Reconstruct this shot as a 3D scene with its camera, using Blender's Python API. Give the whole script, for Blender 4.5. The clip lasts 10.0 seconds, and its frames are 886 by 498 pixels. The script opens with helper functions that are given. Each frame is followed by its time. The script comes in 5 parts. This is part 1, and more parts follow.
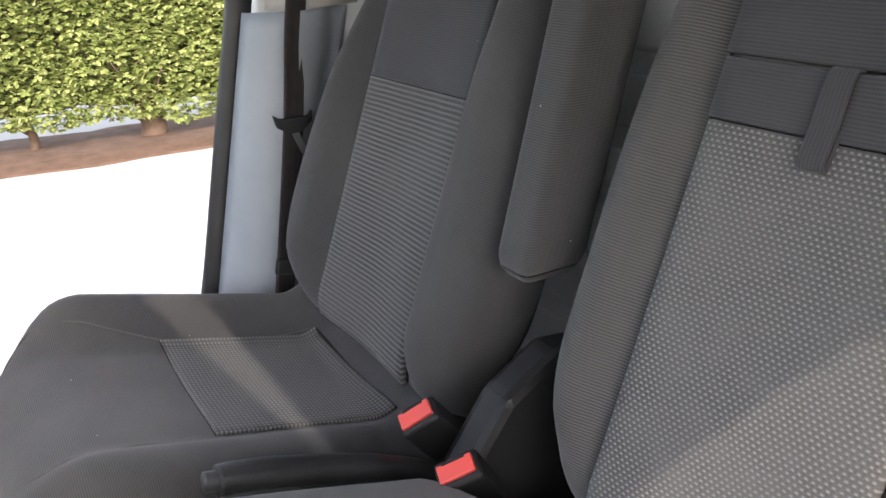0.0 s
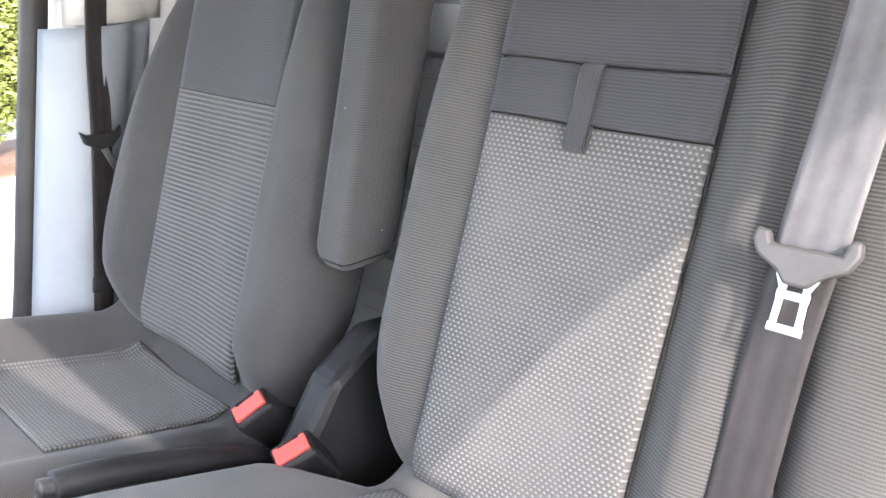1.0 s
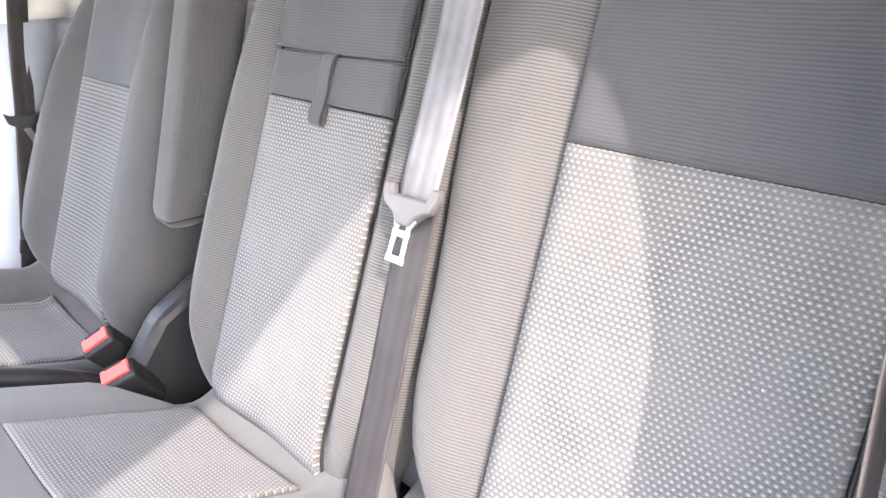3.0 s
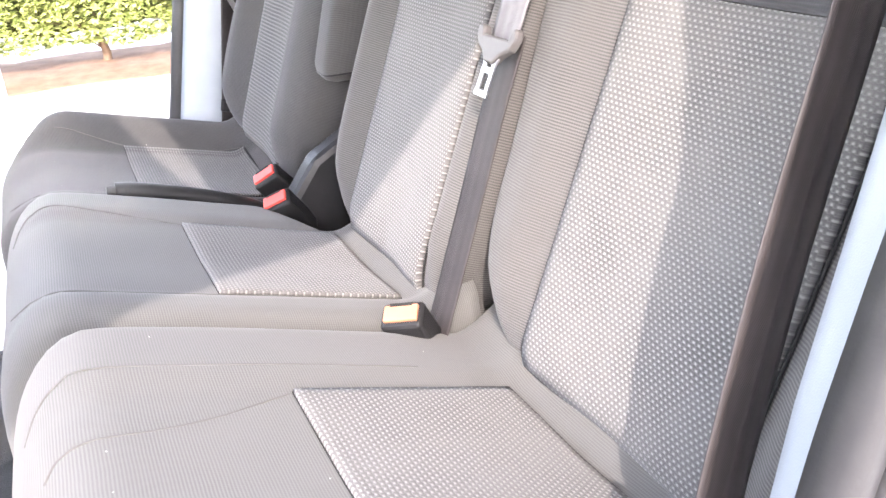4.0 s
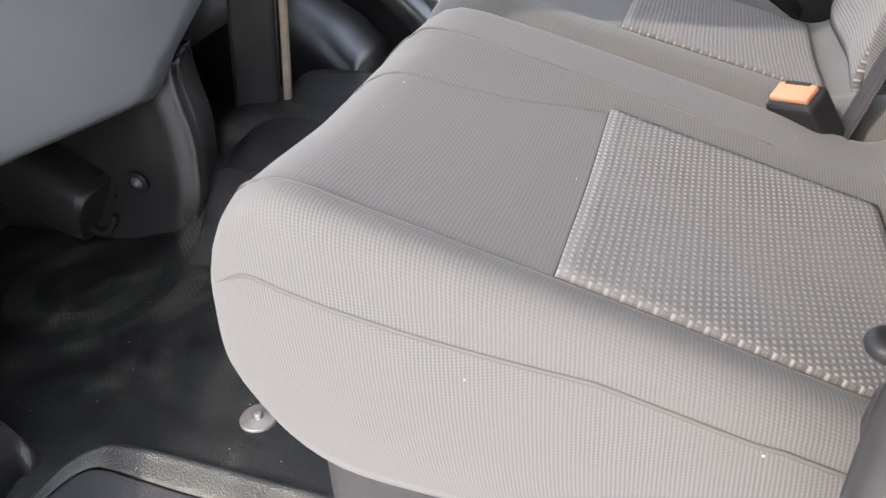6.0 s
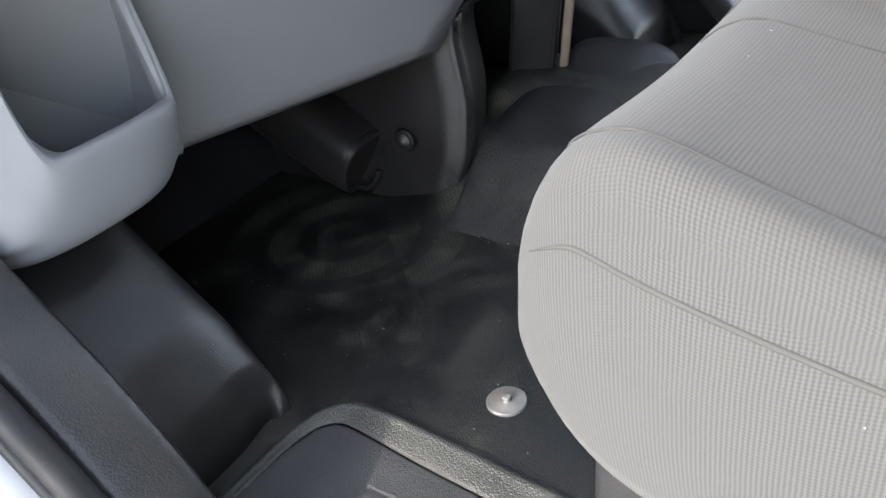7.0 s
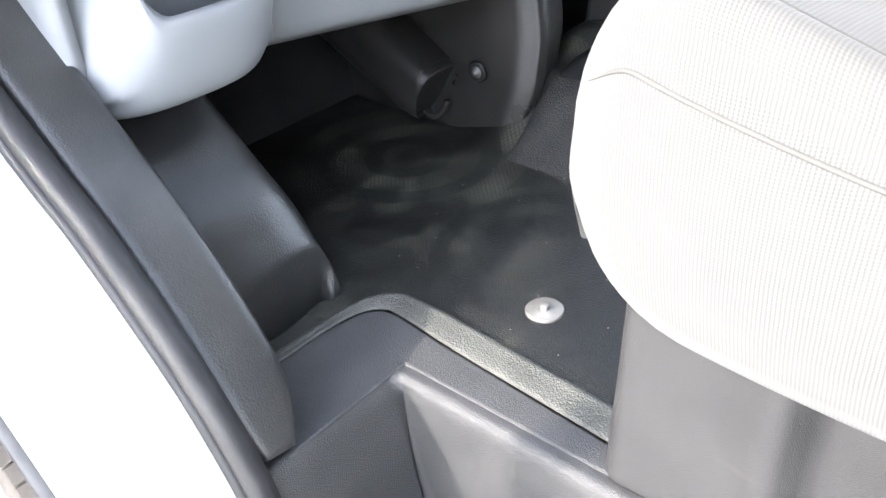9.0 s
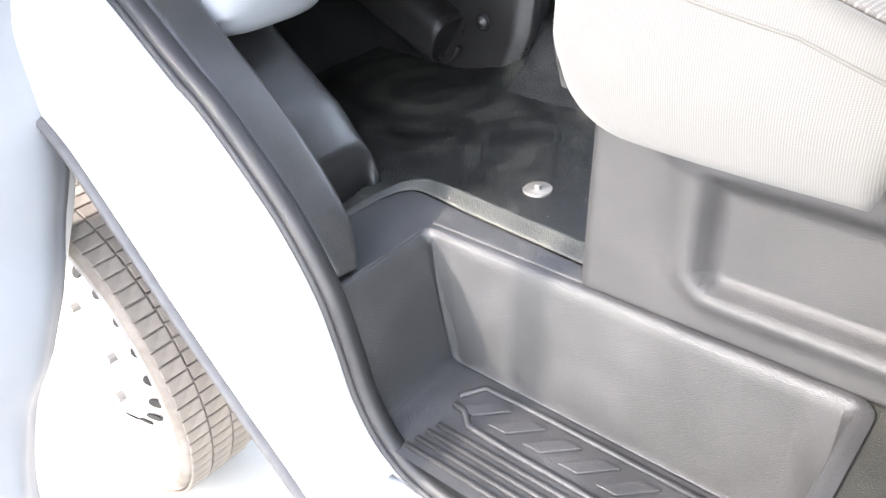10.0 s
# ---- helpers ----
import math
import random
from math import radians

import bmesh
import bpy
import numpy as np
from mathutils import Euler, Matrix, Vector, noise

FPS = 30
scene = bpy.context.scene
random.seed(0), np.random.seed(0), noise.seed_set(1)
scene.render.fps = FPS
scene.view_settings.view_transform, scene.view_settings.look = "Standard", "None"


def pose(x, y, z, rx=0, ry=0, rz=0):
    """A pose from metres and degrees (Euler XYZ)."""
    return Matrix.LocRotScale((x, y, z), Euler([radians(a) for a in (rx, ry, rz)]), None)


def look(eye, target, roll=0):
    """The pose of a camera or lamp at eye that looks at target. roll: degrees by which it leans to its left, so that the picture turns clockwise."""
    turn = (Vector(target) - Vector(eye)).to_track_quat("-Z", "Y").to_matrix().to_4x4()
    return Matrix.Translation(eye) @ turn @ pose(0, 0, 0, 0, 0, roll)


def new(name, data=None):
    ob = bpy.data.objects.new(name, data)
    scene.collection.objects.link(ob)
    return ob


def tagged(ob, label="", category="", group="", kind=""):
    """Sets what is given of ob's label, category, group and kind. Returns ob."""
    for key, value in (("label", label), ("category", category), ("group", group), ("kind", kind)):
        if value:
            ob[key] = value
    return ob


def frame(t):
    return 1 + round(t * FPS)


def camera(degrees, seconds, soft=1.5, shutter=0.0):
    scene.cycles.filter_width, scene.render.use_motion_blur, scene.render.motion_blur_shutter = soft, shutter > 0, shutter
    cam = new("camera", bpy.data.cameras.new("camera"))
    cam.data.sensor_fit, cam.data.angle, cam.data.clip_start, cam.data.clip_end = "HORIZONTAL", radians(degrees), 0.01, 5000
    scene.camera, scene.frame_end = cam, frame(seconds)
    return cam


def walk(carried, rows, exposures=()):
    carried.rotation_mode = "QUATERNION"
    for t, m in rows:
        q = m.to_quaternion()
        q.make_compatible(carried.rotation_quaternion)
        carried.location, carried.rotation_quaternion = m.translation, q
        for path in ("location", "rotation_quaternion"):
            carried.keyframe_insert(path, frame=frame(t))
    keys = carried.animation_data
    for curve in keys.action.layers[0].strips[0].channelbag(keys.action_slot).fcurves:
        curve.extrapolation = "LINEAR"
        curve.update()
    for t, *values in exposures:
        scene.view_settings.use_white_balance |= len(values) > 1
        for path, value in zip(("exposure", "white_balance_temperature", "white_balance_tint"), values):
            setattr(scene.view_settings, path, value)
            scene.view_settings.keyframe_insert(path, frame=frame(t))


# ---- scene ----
import collections

cam = camera(57.5, 10.0)
PATH = [
    (0, (0.096, 0.424, 1.622), (1.008, 1.944, 0.938), -1.9),
    (0.5, (0.061, 0.400, 1.612), (1.177, 1.787, 0.949), -1.7),
    (1, (0.055, 0.355, 1.622), (1.297, 1.632, 0.960), -1.5),
    (1.5, (0.081, 0.295, 1.644), (1.405, 1.486, 0.980), -1.3),
    (2, (0.166, 0.212, 1.650), (1.490, 1.404, 0.988), -1.2),
    (2.2, (0.190, 0.188, 1.640), (1.495, 1.398, 0.974), -1.2),
    (3.3, (0.171, -0.057, 1.620), (1.249, 1.360, 0.957), -2.0),
    (3.5, (0.172, -0.088, 1.610), (1.185, 1.372, 0.938), -2.2),
    (4, (0.198, -0.171, 1.585), (0.912, 1.383, 0.757), -3.1),
    (4.5, (0.245, -0.208, 1.524), (0.663, 1.337, 0.499), -3.0),
    (5, (0.310, -0.214, 1.505), (0.404, 1.374, 0.466), -3.8),
    (5.2, (0.343, -0.215, 1.495), (0.297, 1.375, 0.456), -4.2),
    (6.3, (0.386, -0.217, 1.446), (-0.269, 1.222, 0.394), -5.9),
    (6.5, (0.365, -0.201, 1.435), (-0.362, 1.205, 0.384), -6.2),
    (7, (0.290, -0.169, 1.407), (-0.707, 1.080, 0.379), -9.1),
    (7.5, (0.232, -0.151, 1.361), (-0.877, 1.007, 0.342), -6.0),
    (8, (0.254, -0.169, 1.330), (-0.866, 0.993, 0.327), -6.4),
    (8.5, (0.281, -0.211, 1.358), (-0.801, 0.947, 0.310), -5.4),
    (9, (0.344, -0.259, 1.356), (-0.737, 0.900, 0.308), -4.3),
    (9.5, (0.477, -0.396, 1.365), (-0.574, 0.717, 0.239), -3.5),
    (10, (0.555, -0.564, 1.390), (-0.513, 0.603, 0.337), -4.0),
]
walk(cam, [(t, look(eye, target, roll)) for t, eye, target, roll in PATH],
     [(0.0, 2.30, 7050, 17), (0.5, 2.85, 6950, 17), (1.0, 3.58, 6800, 17), (1.5, 3.92, 6800, 16), (2.2, 4.08, 6800, 17), (3.5, 4.10, 6900, 20), (4.0, 3.90, 6950, 20), (4.5, 3.65, 7000, 20), (5.2, 3.15, 7000, 18), (6.3, 2.80, 7000, 15), (6.6, 2.75, 6950, 13),
      (7.0, 2.65, 6850, 11), (7.5, 3.25, 6800, 12), (8.5, 3.70, 6800, 12), (9.5, 3.80, 6800, 12), (10.0, 3.75, 6850, 13)])

# ---- world, sun, exposure ----
TO_SUN = (-0.435, -1.0, 0.80)         # the way to the sun: in front of the open side door
world = bpy.data.worlds.new("world")
scene.world = world
world.use_nodes = True
wn = world.node_tree.nodes
sky = wn.new("ShaderNodeTexSky")
sky.sky_type = "NISHITA"
sky.sun_disc = False
sky.sun_elevation = math.atan2(TO_SUN[2], math.hypot(TO_SUN[0], TO_SUN[1]))
sky.sun_rotation = math.atan2(TO_SUN[0], TO_SUN[1])
haze = wn.new("ShaderNodeHueSaturation")
haze.inputs["Saturation"].default_value = 0.62
world.node_tree.links.new(sky.outputs[0], haze.inputs["Color"])
world.node_tree.links.new(haze.outputs[0], wn["Background"].inputs[0])
wn["Background"].inputs[1].default_value = 0.15
sun = new("sun", bpy.data.lights.new("sun", "SUN"))
sun.data.energy, sun.data.angle, sun.data.color = 0.66, radians(0.7), (1.0, 0.95, 0.88)
sun.matrix_world = look([8 * k for k in TO_SUN], (0, 0, 0))


# ---- helpers of this scene ----
def smooth(a, b, x):
    k = min(1.0, max(0.0, (x - a) / (b - a)))
    return k * k * (3 - 2 * k)


def mesh_of(name, verts, faces, material, uvs=None, shade=True):
    me = bpy.data.meshes.new(name)
    me.from_pydata([tuple(v) for v in verts], [], faces)
    if uvs is not None:
        layer = me.uv_layers.new(name="UVMap")
        for poly in me.polygons:
            for li in poly.loop_indices:
                layer.data[li].uv = uvs[me.loops[li].vertex_index]
    me.materials.append(material)
    if shade:
        me.polygons.foreach_set("use_smooth", [True] * len(me.polygons))
    me.update()
    return me


def fix_normals(me):
    bm = bmesh.new()
    bm.from_mesh(me)
    bmesh.ops.remove_doubles(bm, verts=bm.verts, dist=1e-5)
    bmesh.ops.recalc_face_normals(bm, faces=bm.faces)
    bm.to_mesh(me)
    bm.free()
    return me


def part(name, me, parent=None, label=""):
    ob = new(name, me)
    if parent is not None:
        ob.parent = parent
        if parent.parent is None:
            ob.location = -parent.location
    if label:
        ob["label"] = label
    return ob


def thing(name, label, category, group="", kind="", at=(0, 0, 0)):
    ob = new(name)
    ob.empty_display_size = 0.05
    ob.location = at
    return tagged(ob, label, category, group, kind)


def grid(name, fn, nu, nv, material, uvfn=None, close_u=False, cap=False):
    """A sheet of nu x nv steps from fn(u, v), u and v from 0 to 1."""
    verts, uvs, faces = [], [], []
    cu = nu if close_u else nu + 1
    for j in range(nv + 1):
        for i in range(cu):
            u, v = i / nu, j / nv
            verts.append(fn(u, v))
            uvs.append(uvfn(u, v) if uvfn else (u, v))
    for j in range(nv):
        for i in range(nu):
            a, b = j * cu + i, j * cu + (i + 1) % cu
            faces.append((a, b, b + cu, a + cu))
    if cap:
        faces.append(tuple(range(cu))[::-1])
        faces.append(tuple(nv * cu + i for i in range(cu)))
    return mesh_of(name, verts, faces, material, uvs)


def slab(name, fn, nu, nv, thick, material, uvfn=None):
    """A sheet with thickness: fn gives the face, the back lies along -normal."""
    def normal(u, v):
        e = 1e-3
        u0, u1, v0, v1 = max(0, u - e), min(1, u + e), max(0, v - e), min(1, v + e)
        a = Vector(fn(u1, v)) - Vector(fn(u0, v))
        b = Vector(fn(u, v1)) - Vector(fn(u, v0))
        n = a.cross(b)
        return n.normalized() if n.length > 1e-12 else Vector((0, 0, 1))
    verts, uvs, faces = [], [], []
    w = nu + 1
    for side in (0, 1):
        for j in range(nv + 1):
            for i in range(w):
                u, v = i / nu, j / nv
                p = Vector(fn(u, v))
                if side:
                    p = p - normal(u, v) * thick
                verts.append(p)
                uvs.append(uvfn(u, v) if uvfn else (u, v))
    m = w * (nv + 1)
    for j in range(nv):
        for i in range(nu):
            a = j * w + i
            faces.append((a, a + 1, a + 1 + w, a + w))
            faces.append((m + a, m + a + w, m + a + 1 + w, m + a + 1))
    rim = ([i for i in range(w)] + [j * w + nu for j in range(1, nv + 1)] + [nv * w + i for i in range(nu - 1, -1, -1)]
           + [j * w for j in range(nv - 1, 0, -1)])
    for k in range(len(rim)):
        a, b = rim[k], rim[(k + 1) % len(rim)]
        faces.append((b, a, a + m, b + m))
    return mesh_of(name, verts, faces, material, uvs)


def spline(points, n):
    """n + 1 points of a smooth line through points (Catmull-Rom)."""
    P = [Vector(p) for p in points]
    P = [P[0] * 2 - P[1]] + P + [P[-1] * 2 - P[-2]]
    segs = len(P) - 3
    out = []
    for k in range(n + 1):
        s = min(segs - 1e-9, k / n * segs)
        i = int(s)
        t = s - i
        a, b, c, d = P[i:i + 4]
        out.append(0.5 * ((2 * b) + (c - a) * t + (2 * a - 5 * b + 4 * c - d) * t * t + (3 * b - a - 3 * c + d) * t ** 3))
    return out


def sweep(name, path, section, material, up=(0, 0, 1), cap=True, scale=None):
    """A closed section (list of (side, up)) along a line."""
    verts, faces, uvs = [], [], []
    n, m = len(path), len(section)
    run = 0.0
    for k, p in enumerate(path):
        t = (path[min(n - 1, k + 1)] - path[max(0, k - 1)]).normalized()
        side = t.cross(Vector(up)).normalized()
        top = side.cross(t).normalized()
        if k:
            run += (p - path[k - 1]).length
        s = scale(k / (n - 1)) if scale else 1.0
        for q, (a, b) in enumerate(section):
            verts.append(p + side * a * s + top * b * s)
            uvs.append((run, q / m * 0.1))
    for k in range(n - 1):
        for q in range(m):
            a, b = k * m + q, k * m + (q + 1) % m
            faces.append((a, b, b + m, a + m))
    if cap:
        faces.append(tuple(range(m))[::-1])
        faces.append(tuple((n - 1) * m + q for q in range(m)))
    return fix_normals(mesh_of(name, verts, faces, material, uvs))


def ring(rx, ry, n=10, power=2.0):
    out = []
    for k in range(n):
        a = 2 * math.pi * k / n
        c, s = math.cos(a), math.sin(a)
        out.append((rx * math.copysign(abs(c) ** (2 / power), c), ry * math.copysign(abs(s) ** (2 / power), s)))
    return out


def box(name, size, material, m=None, bevel=0.004, segments=2):
    bm = bmesh.new()
    bmesh.ops.create_cube(bm, size=1.0)
    bmesh.ops.scale(bm, vec=size, verts=bm.verts)
    if bevel:
        bmesh.ops.bevel(bm, geom=bm.edges[:], offset=bevel, segments=segments, profile=0.5, affect="EDGES")
    if m is not None:
        bmesh.ops.transform(bm, matrix=m, verts=bm.verts)
    me = bpy.data.meshes.new(name)
    bm.to_mesh(me)
    bm.free()
    me.materials.append(material)
    return me


def prism(name, outline, thick, material, m=None, bevel=0.003):
    """An outline in the xy plane, thick along z, bevelled."""
    bm = bmesh.new()
    vs = [bm.verts.new((x, y, 0)) for x, y in outline]
    f = bm.faces.new(vs)
    got = bmesh.ops.extrude_face_region(bm, geom=[f])
    bmesh.ops.translate(bm, vec=(0, 0, thick), verts=[g for g in got["geom"] if isinstance(g, bmesh.types.BMVert)])
    bmesh.ops.recalc_face_normals(bm, faces=bm.faces)
    if bevel:
        bmesh.ops.bevel(bm, geom=bm.edges[:], offset=bevel, segments=2, profile=0.5, affect="EDGES")
    if m is not None:
        bmesh.ops.transform(bm, matrix=m, verts=bm.verts)
    me = bpy.data.meshes.new(name)
    bm.to_mesh(me)
    bm.free()
    me.materials.append(material)
    return me


def lathe(name, profile, material, m=None, n=32):
    verts, faces = [], []
    for r, z in profile:
        for k in range(n):
            a = 2 * math.pi * k / n
            verts.append(Vector((r * math.cos(a), r * math.sin(a), z)))
    for j in range(len(profile) - 1):
        for k in range(n):
            a, b = j * n + k, j * n + (k + 1) % n
            faces.append((a, b, b + n, a + n))
    if m is not None:
        verts = [m @ v for v in verts]
    return fix_normals(mesh_of(name, verts, faces, material))


# ---- materials ----
def material(name, base, rough=0.6, metal=0.0, spec=0.5):
    mt = bpy.data.materials.new(name)
    mt.use_nodes = True
    nt = mt.node_tree
    b = nt.nodes["Principled BSDF"]
    b.inputs["Base Color"].default_value = (*base, 1)
    b.inputs["Roughness"].default_value = rough
    b.inputs["Metallic"].default_value = metal
    b.inputs["Specular IOR Level"].default_value = spec
    return mt, nt, b


def add(nt, kind, **values):
    n = nt.nodes.new(kind)
    for k, v in values.items():
        n.inputs[k.replace("_", " ")].default_value = v
    return n


def ramp(nt, fac, stops):
    r = nt.nodes.new("ShaderNodeValToRGB")
    els = r.color_ramp.elements
    while len(els) < len(stops):
        els.new(0.5)
    for e, (p, c) in zip(els, stops):
        e.position, e.color = p, (*c, 1)
    nt.links.new(fac, r.inputs[0])
    return r


def math_node(nt, op, a, b=None):
    n = nt.nodes.new("ShaderNodeMath")
    n.operation = op
    for k, v in enumerate((a, b)):
        if v is None:
            continue
        if isinstance(v, (int, float)):
            n.inputs[k].default_value = v
        else:
            nt.links.new(v, n.inputs[k])
    return n.outputs[0]


def mottled(name, base, other, scale, rough=0.6, bump=0.0, bump_scale=200.0, metal=0.0, spec=0.5, detail=6.0, bump_kind="NOISE", rough2=None, wear=0.0):
    """A surface with stains at one scale and grain at another."""
    mt, nt, b = material(name, base, rough, metal, spec)
    co = nt.nodes.new("ShaderNodeTexCoord")
    big = add(nt, "ShaderNodeTexNoise", Scale=scale, Detail=detail, Roughness=0.6)
    nt.links.new(co.outputs["Object"], big.inputs["Vector"])
    col = ramp(nt, big.outputs["Fac"], [(0.3, base), (0.72, other)])
    nt.links.new(col.outputs[0], b.inputs["Base Color"])
    if rough2 is not None:
        rr = nt.nodes.new("ShaderNodeMapRange")
        rr.inputs["From Min"].default_value, rr.inputs["From Max"].default_value = 0.3, 0.7
        rr.inputs["To Min"].default_value, rr.inputs["To Max"].default_value = rough, rough2
        nt.links.new(big.outputs["Fac"], rr.inputs["Value"])
        nt.links.new(rr.outputs[0], b.inputs["Roughness"])
    if bump:
        if bump_kind == "CELLS":
            g = add(nt, "ShaderNodeTexVoronoi", Scale=bump_scale)
            h = math_node(nt, "SUBTRACT", 1.0, g.outputs["Distance"])
        else:
            g = add(nt, "ShaderNodeTexNoise", Scale=bump_scale, Detail=3.0)
            h = g.outputs["Fac"]
        nt.links.new(co.outputs["Object"], g.inputs["Vector"])
        if wear:
            # scuffed tips of the grain, in patches
            spots = add(nt, "ShaderNodeTexNoise", Scale=5.0, Detail=4.0, Roughness=0.55)
            nt.links.new(co.outputs["Object"], spots.inputs["Vector"])
            tips = math_node(nt, "MULTIPLY", math_node(nt, "GREATER_THAN", h, 0.62), ramp(nt, spots.outputs["Fac"], [(0.42, (0, 0, 0)), (0.68, (1, 1, 1))]).outputs[0])
            scuff = nt.nodes.new("ShaderNodeMix")
            scuff.data_type = "RGBA"
            nt.links.new(math_node(nt, "MULTIPLY", tips, wear), scuff.inputs["Factor"])
            nt.links.new(col.outputs[0], scuff.inputs["A"])
            scuff.inputs["B"].default_value = (0.30, 0.30, 0.31, 1)
            nt.links.new(scuff.outputs["Result"], b.inputs["Base Color"])
        bp = add(nt, "ShaderNodeBump", Strength=bump, Distance=0.002)
        nt.links.new(h, bp.inputs["Height"])
        nt.links.new(bp.outputs[0], b.inputs["Normal"])
    return mt


def fabric(name, dark, light, pitch_u, pitch_v, share, dust, checks=False, relief=0.5, middle=None, along=False, knots=0.12):
    """Woven seat cloth on a UV in metres: ribs, or small light knots on dark."""
    mt, nt, b = material(name, dark, 0.92, 0.0, 0.15)
    b.inputs["Sheen Weight"].default_value = 0.12
    b.inputs["Sheen Roughness"].default_value = 0.6
    uv = nt.nodes.new("ShaderNodeUVMap")
    uv.uv_map = "UVMap"
    sep = nt.nodes.new("ShaderNodeSeparateXYZ")
    wob = add(nt, "ShaderNodeTexNoise", Scale=25.0, Detail=2.0)
    nt.links.new(uv.outputs[0], wob.inputs["Vector"])
    off = nt.nodes.new("ShaderNodeVectorMath")
    off.operation = "MULTIPLY_ADD"
    nt.links.new(wob.outputs["Color"], off.inputs[0])
    off.inputs[1].default_value = (0.0018, 0.0018, 0)
    nt.links.new(uv.outputs[0], off.inputs[2])
    nt.links.new(off.outputs[0], sep.inputs[0])
    u = math_node(nt, "MULTIPLY", sep.outputs[1 if along else 0], 2 * math.pi / pitch_u)
    v = math_node(nt, "MULTIPLY", sep.outputs[0 if along else 1], 2 * math.pi / pitch_v)
    sv = math_node(nt, "SINE", v)
    if checks:
        row = math_node(nt, "FLOOR", math_node(nt, "DIVIDE", sep.outputs[1], pitch_v))
        shift = math_node(nt, "MULTIPLY", row, math.pi if checks == 2 else 0.0)
        su = math_node(nt, "SINE", math_node(nt, "ADD", u, shift))
        a = math_node(nt, "MULTIPLY_ADD", su, 0.5)
        a.node.inputs[2].default_value = 0.5
        c = math_node(nt, "MULTIPLY_ADD", sv, 0.5)
        c.node.inputs[2].default_value = 0.5
        h = math_node(nt, "MULTIPLY", a, c)
    else:
        su = math_node(nt, "SINE", u)
        h = math_node(nt, "MULTIPLY_ADD", sv, 0.42)
        h2 = math_node(nt, "MULTIPLY_ADD", su, knots)
        h2.node.inputs[2].default_value = 0.46
        nt.links.new(h2, h.node.inputs[2])
    co = nt.nodes.new("ShaderNodeTexCoord")
    fuzz = add(nt, "ShaderNodeTexNoise", Scale=900.0, Detail=2.0)
    nt.links.new(uv.outputs[0], fuzz.inputs["Vector"])
    hh = math_node(nt, "ADD", h, math_node(nt, "MULTIPLY", math_node(nt, "SUBTRACT", fuzz.outputs["Fac"], 0.5), 0.60))
    col = ramp(nt, hh, [(max(0.0, share - 0.22), dark), (min(1.0, share + 0.22), light)])
    if middle:
        nt.nodes.remove(col)
        col = ramp(nt, hh, [(0.02, dark), (0.16, middle), (0.48, middle), (0.80, light)])
    worn = add(nt, "ShaderNodeTexNoise", Scale=7.0, Detail=9.0, Roughness=0.72)
    nt.links.new(co.outputs["Object"], worn.inputs["Vector"])
    fac = ramp(nt, worn.outputs["Fac"], [(0.38, (0, 0, 0)), (0.72, (0.75, 0.75, 0.75))])
    mix = nt.nodes.new("ShaderNodeMix")
    mix.data_type = "RGBA"
    nt.links.new(fac.outputs[0], mix.inputs["Factor"])
    nt.links.new(col.outputs[0], mix.inputs["A"])
    mix.inputs["B"].default_value = (*dust, 1)
    lint = add(nt, "ShaderNodeTexVoronoi", Scale=21.0, Randomness=1.0)
    nt.links.new(co.outputs["Object"], lint.inputs["Vector"])
    bits = nt.nodes.new("ShaderNodeMix")
    bits.data_type = "RGBA"
    nt.links.new(math_node(nt, "LESS_THAN", lint.outputs["Distance"], 0.015), bits.inputs["Factor"])
    nt.links.new(mix.outputs["Result"], bits.inputs["A"])
    bits.inputs["B"].default_value = (0.5, 0.49, 0.46, 1)
    nt.links.new(bits.outputs["Result"], b.inputs["Base Color"])
    bp = add(nt, "ShaderNodeBump", Strength=relief, Distance=0.001)
    nt.links.new(hh, bp.inputs["Height"])
    nt.links.new(bp.outputs[0], b.inputs["Normal"])
    return mt


CLOTH = fabric("ribbed_cloth", (0.042, 0.041, 0.040), (0.104, 0.100, 0.096), 0.0024, 0.0032, 0.45, (0.080, 0.077, 0.073), relief=0.35)
CUSHION_CLOTH = fabric("ribbed_cushion_cloth", (0.070, 0.070, 0.068), (0.110, 0.110, 0.106), 0.0022, 0.0027, 0.45, (0.096, 0.094, 0.090), relief=0.10, knots=0.24)
# driver seat stands in shade: that shade is put into this darker cloth
DRIVER_CLOTH = fabric("worn_shaded_cloth", (0.030, 0.030, 0.031), (0.066, 0.066, 0.067), 0.0018, 0.0025, 0.45, (0.064, 0.062, 0.060), relief=0.20)
DARK_CLOTH = fabric("charcoal_cloth", (0.040, 0.040, 0.043), (0.058, 0.058, 0.063), 0.0026, 0.0034, 0.45, (0.055, 0.055, 0.057), relief=0.25)
CHECK = fabric("checked_cloth", (0.062, 0.060, 0.059), (0.270, 0.264, 0.254), 0.0064, 0.0047, 0.30, (0.140, 0.136, 0.130), checks=2, middle=(0.118, 0.115, 0.111))
# check for the driver cushion, darkened in colour for the same shade
DIM_CHECK = fabric("shaded_checked_cloth", (0.045, 0.045, 0.046), (0.15, 0.147, 0.142), 0.0068, 0.0054, 0.32, (0.085, 0.083, 0.078), checks=1)
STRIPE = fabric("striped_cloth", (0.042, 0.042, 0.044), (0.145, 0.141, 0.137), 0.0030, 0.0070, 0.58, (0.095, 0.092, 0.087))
CLOTH_SEAM = material("cloth_piping", (0.085, 0.083, 0.078), 0.95)[0]
SEAM = material("seam_shadow", (0.012, 0.012, 0.012), 0.95)[0]
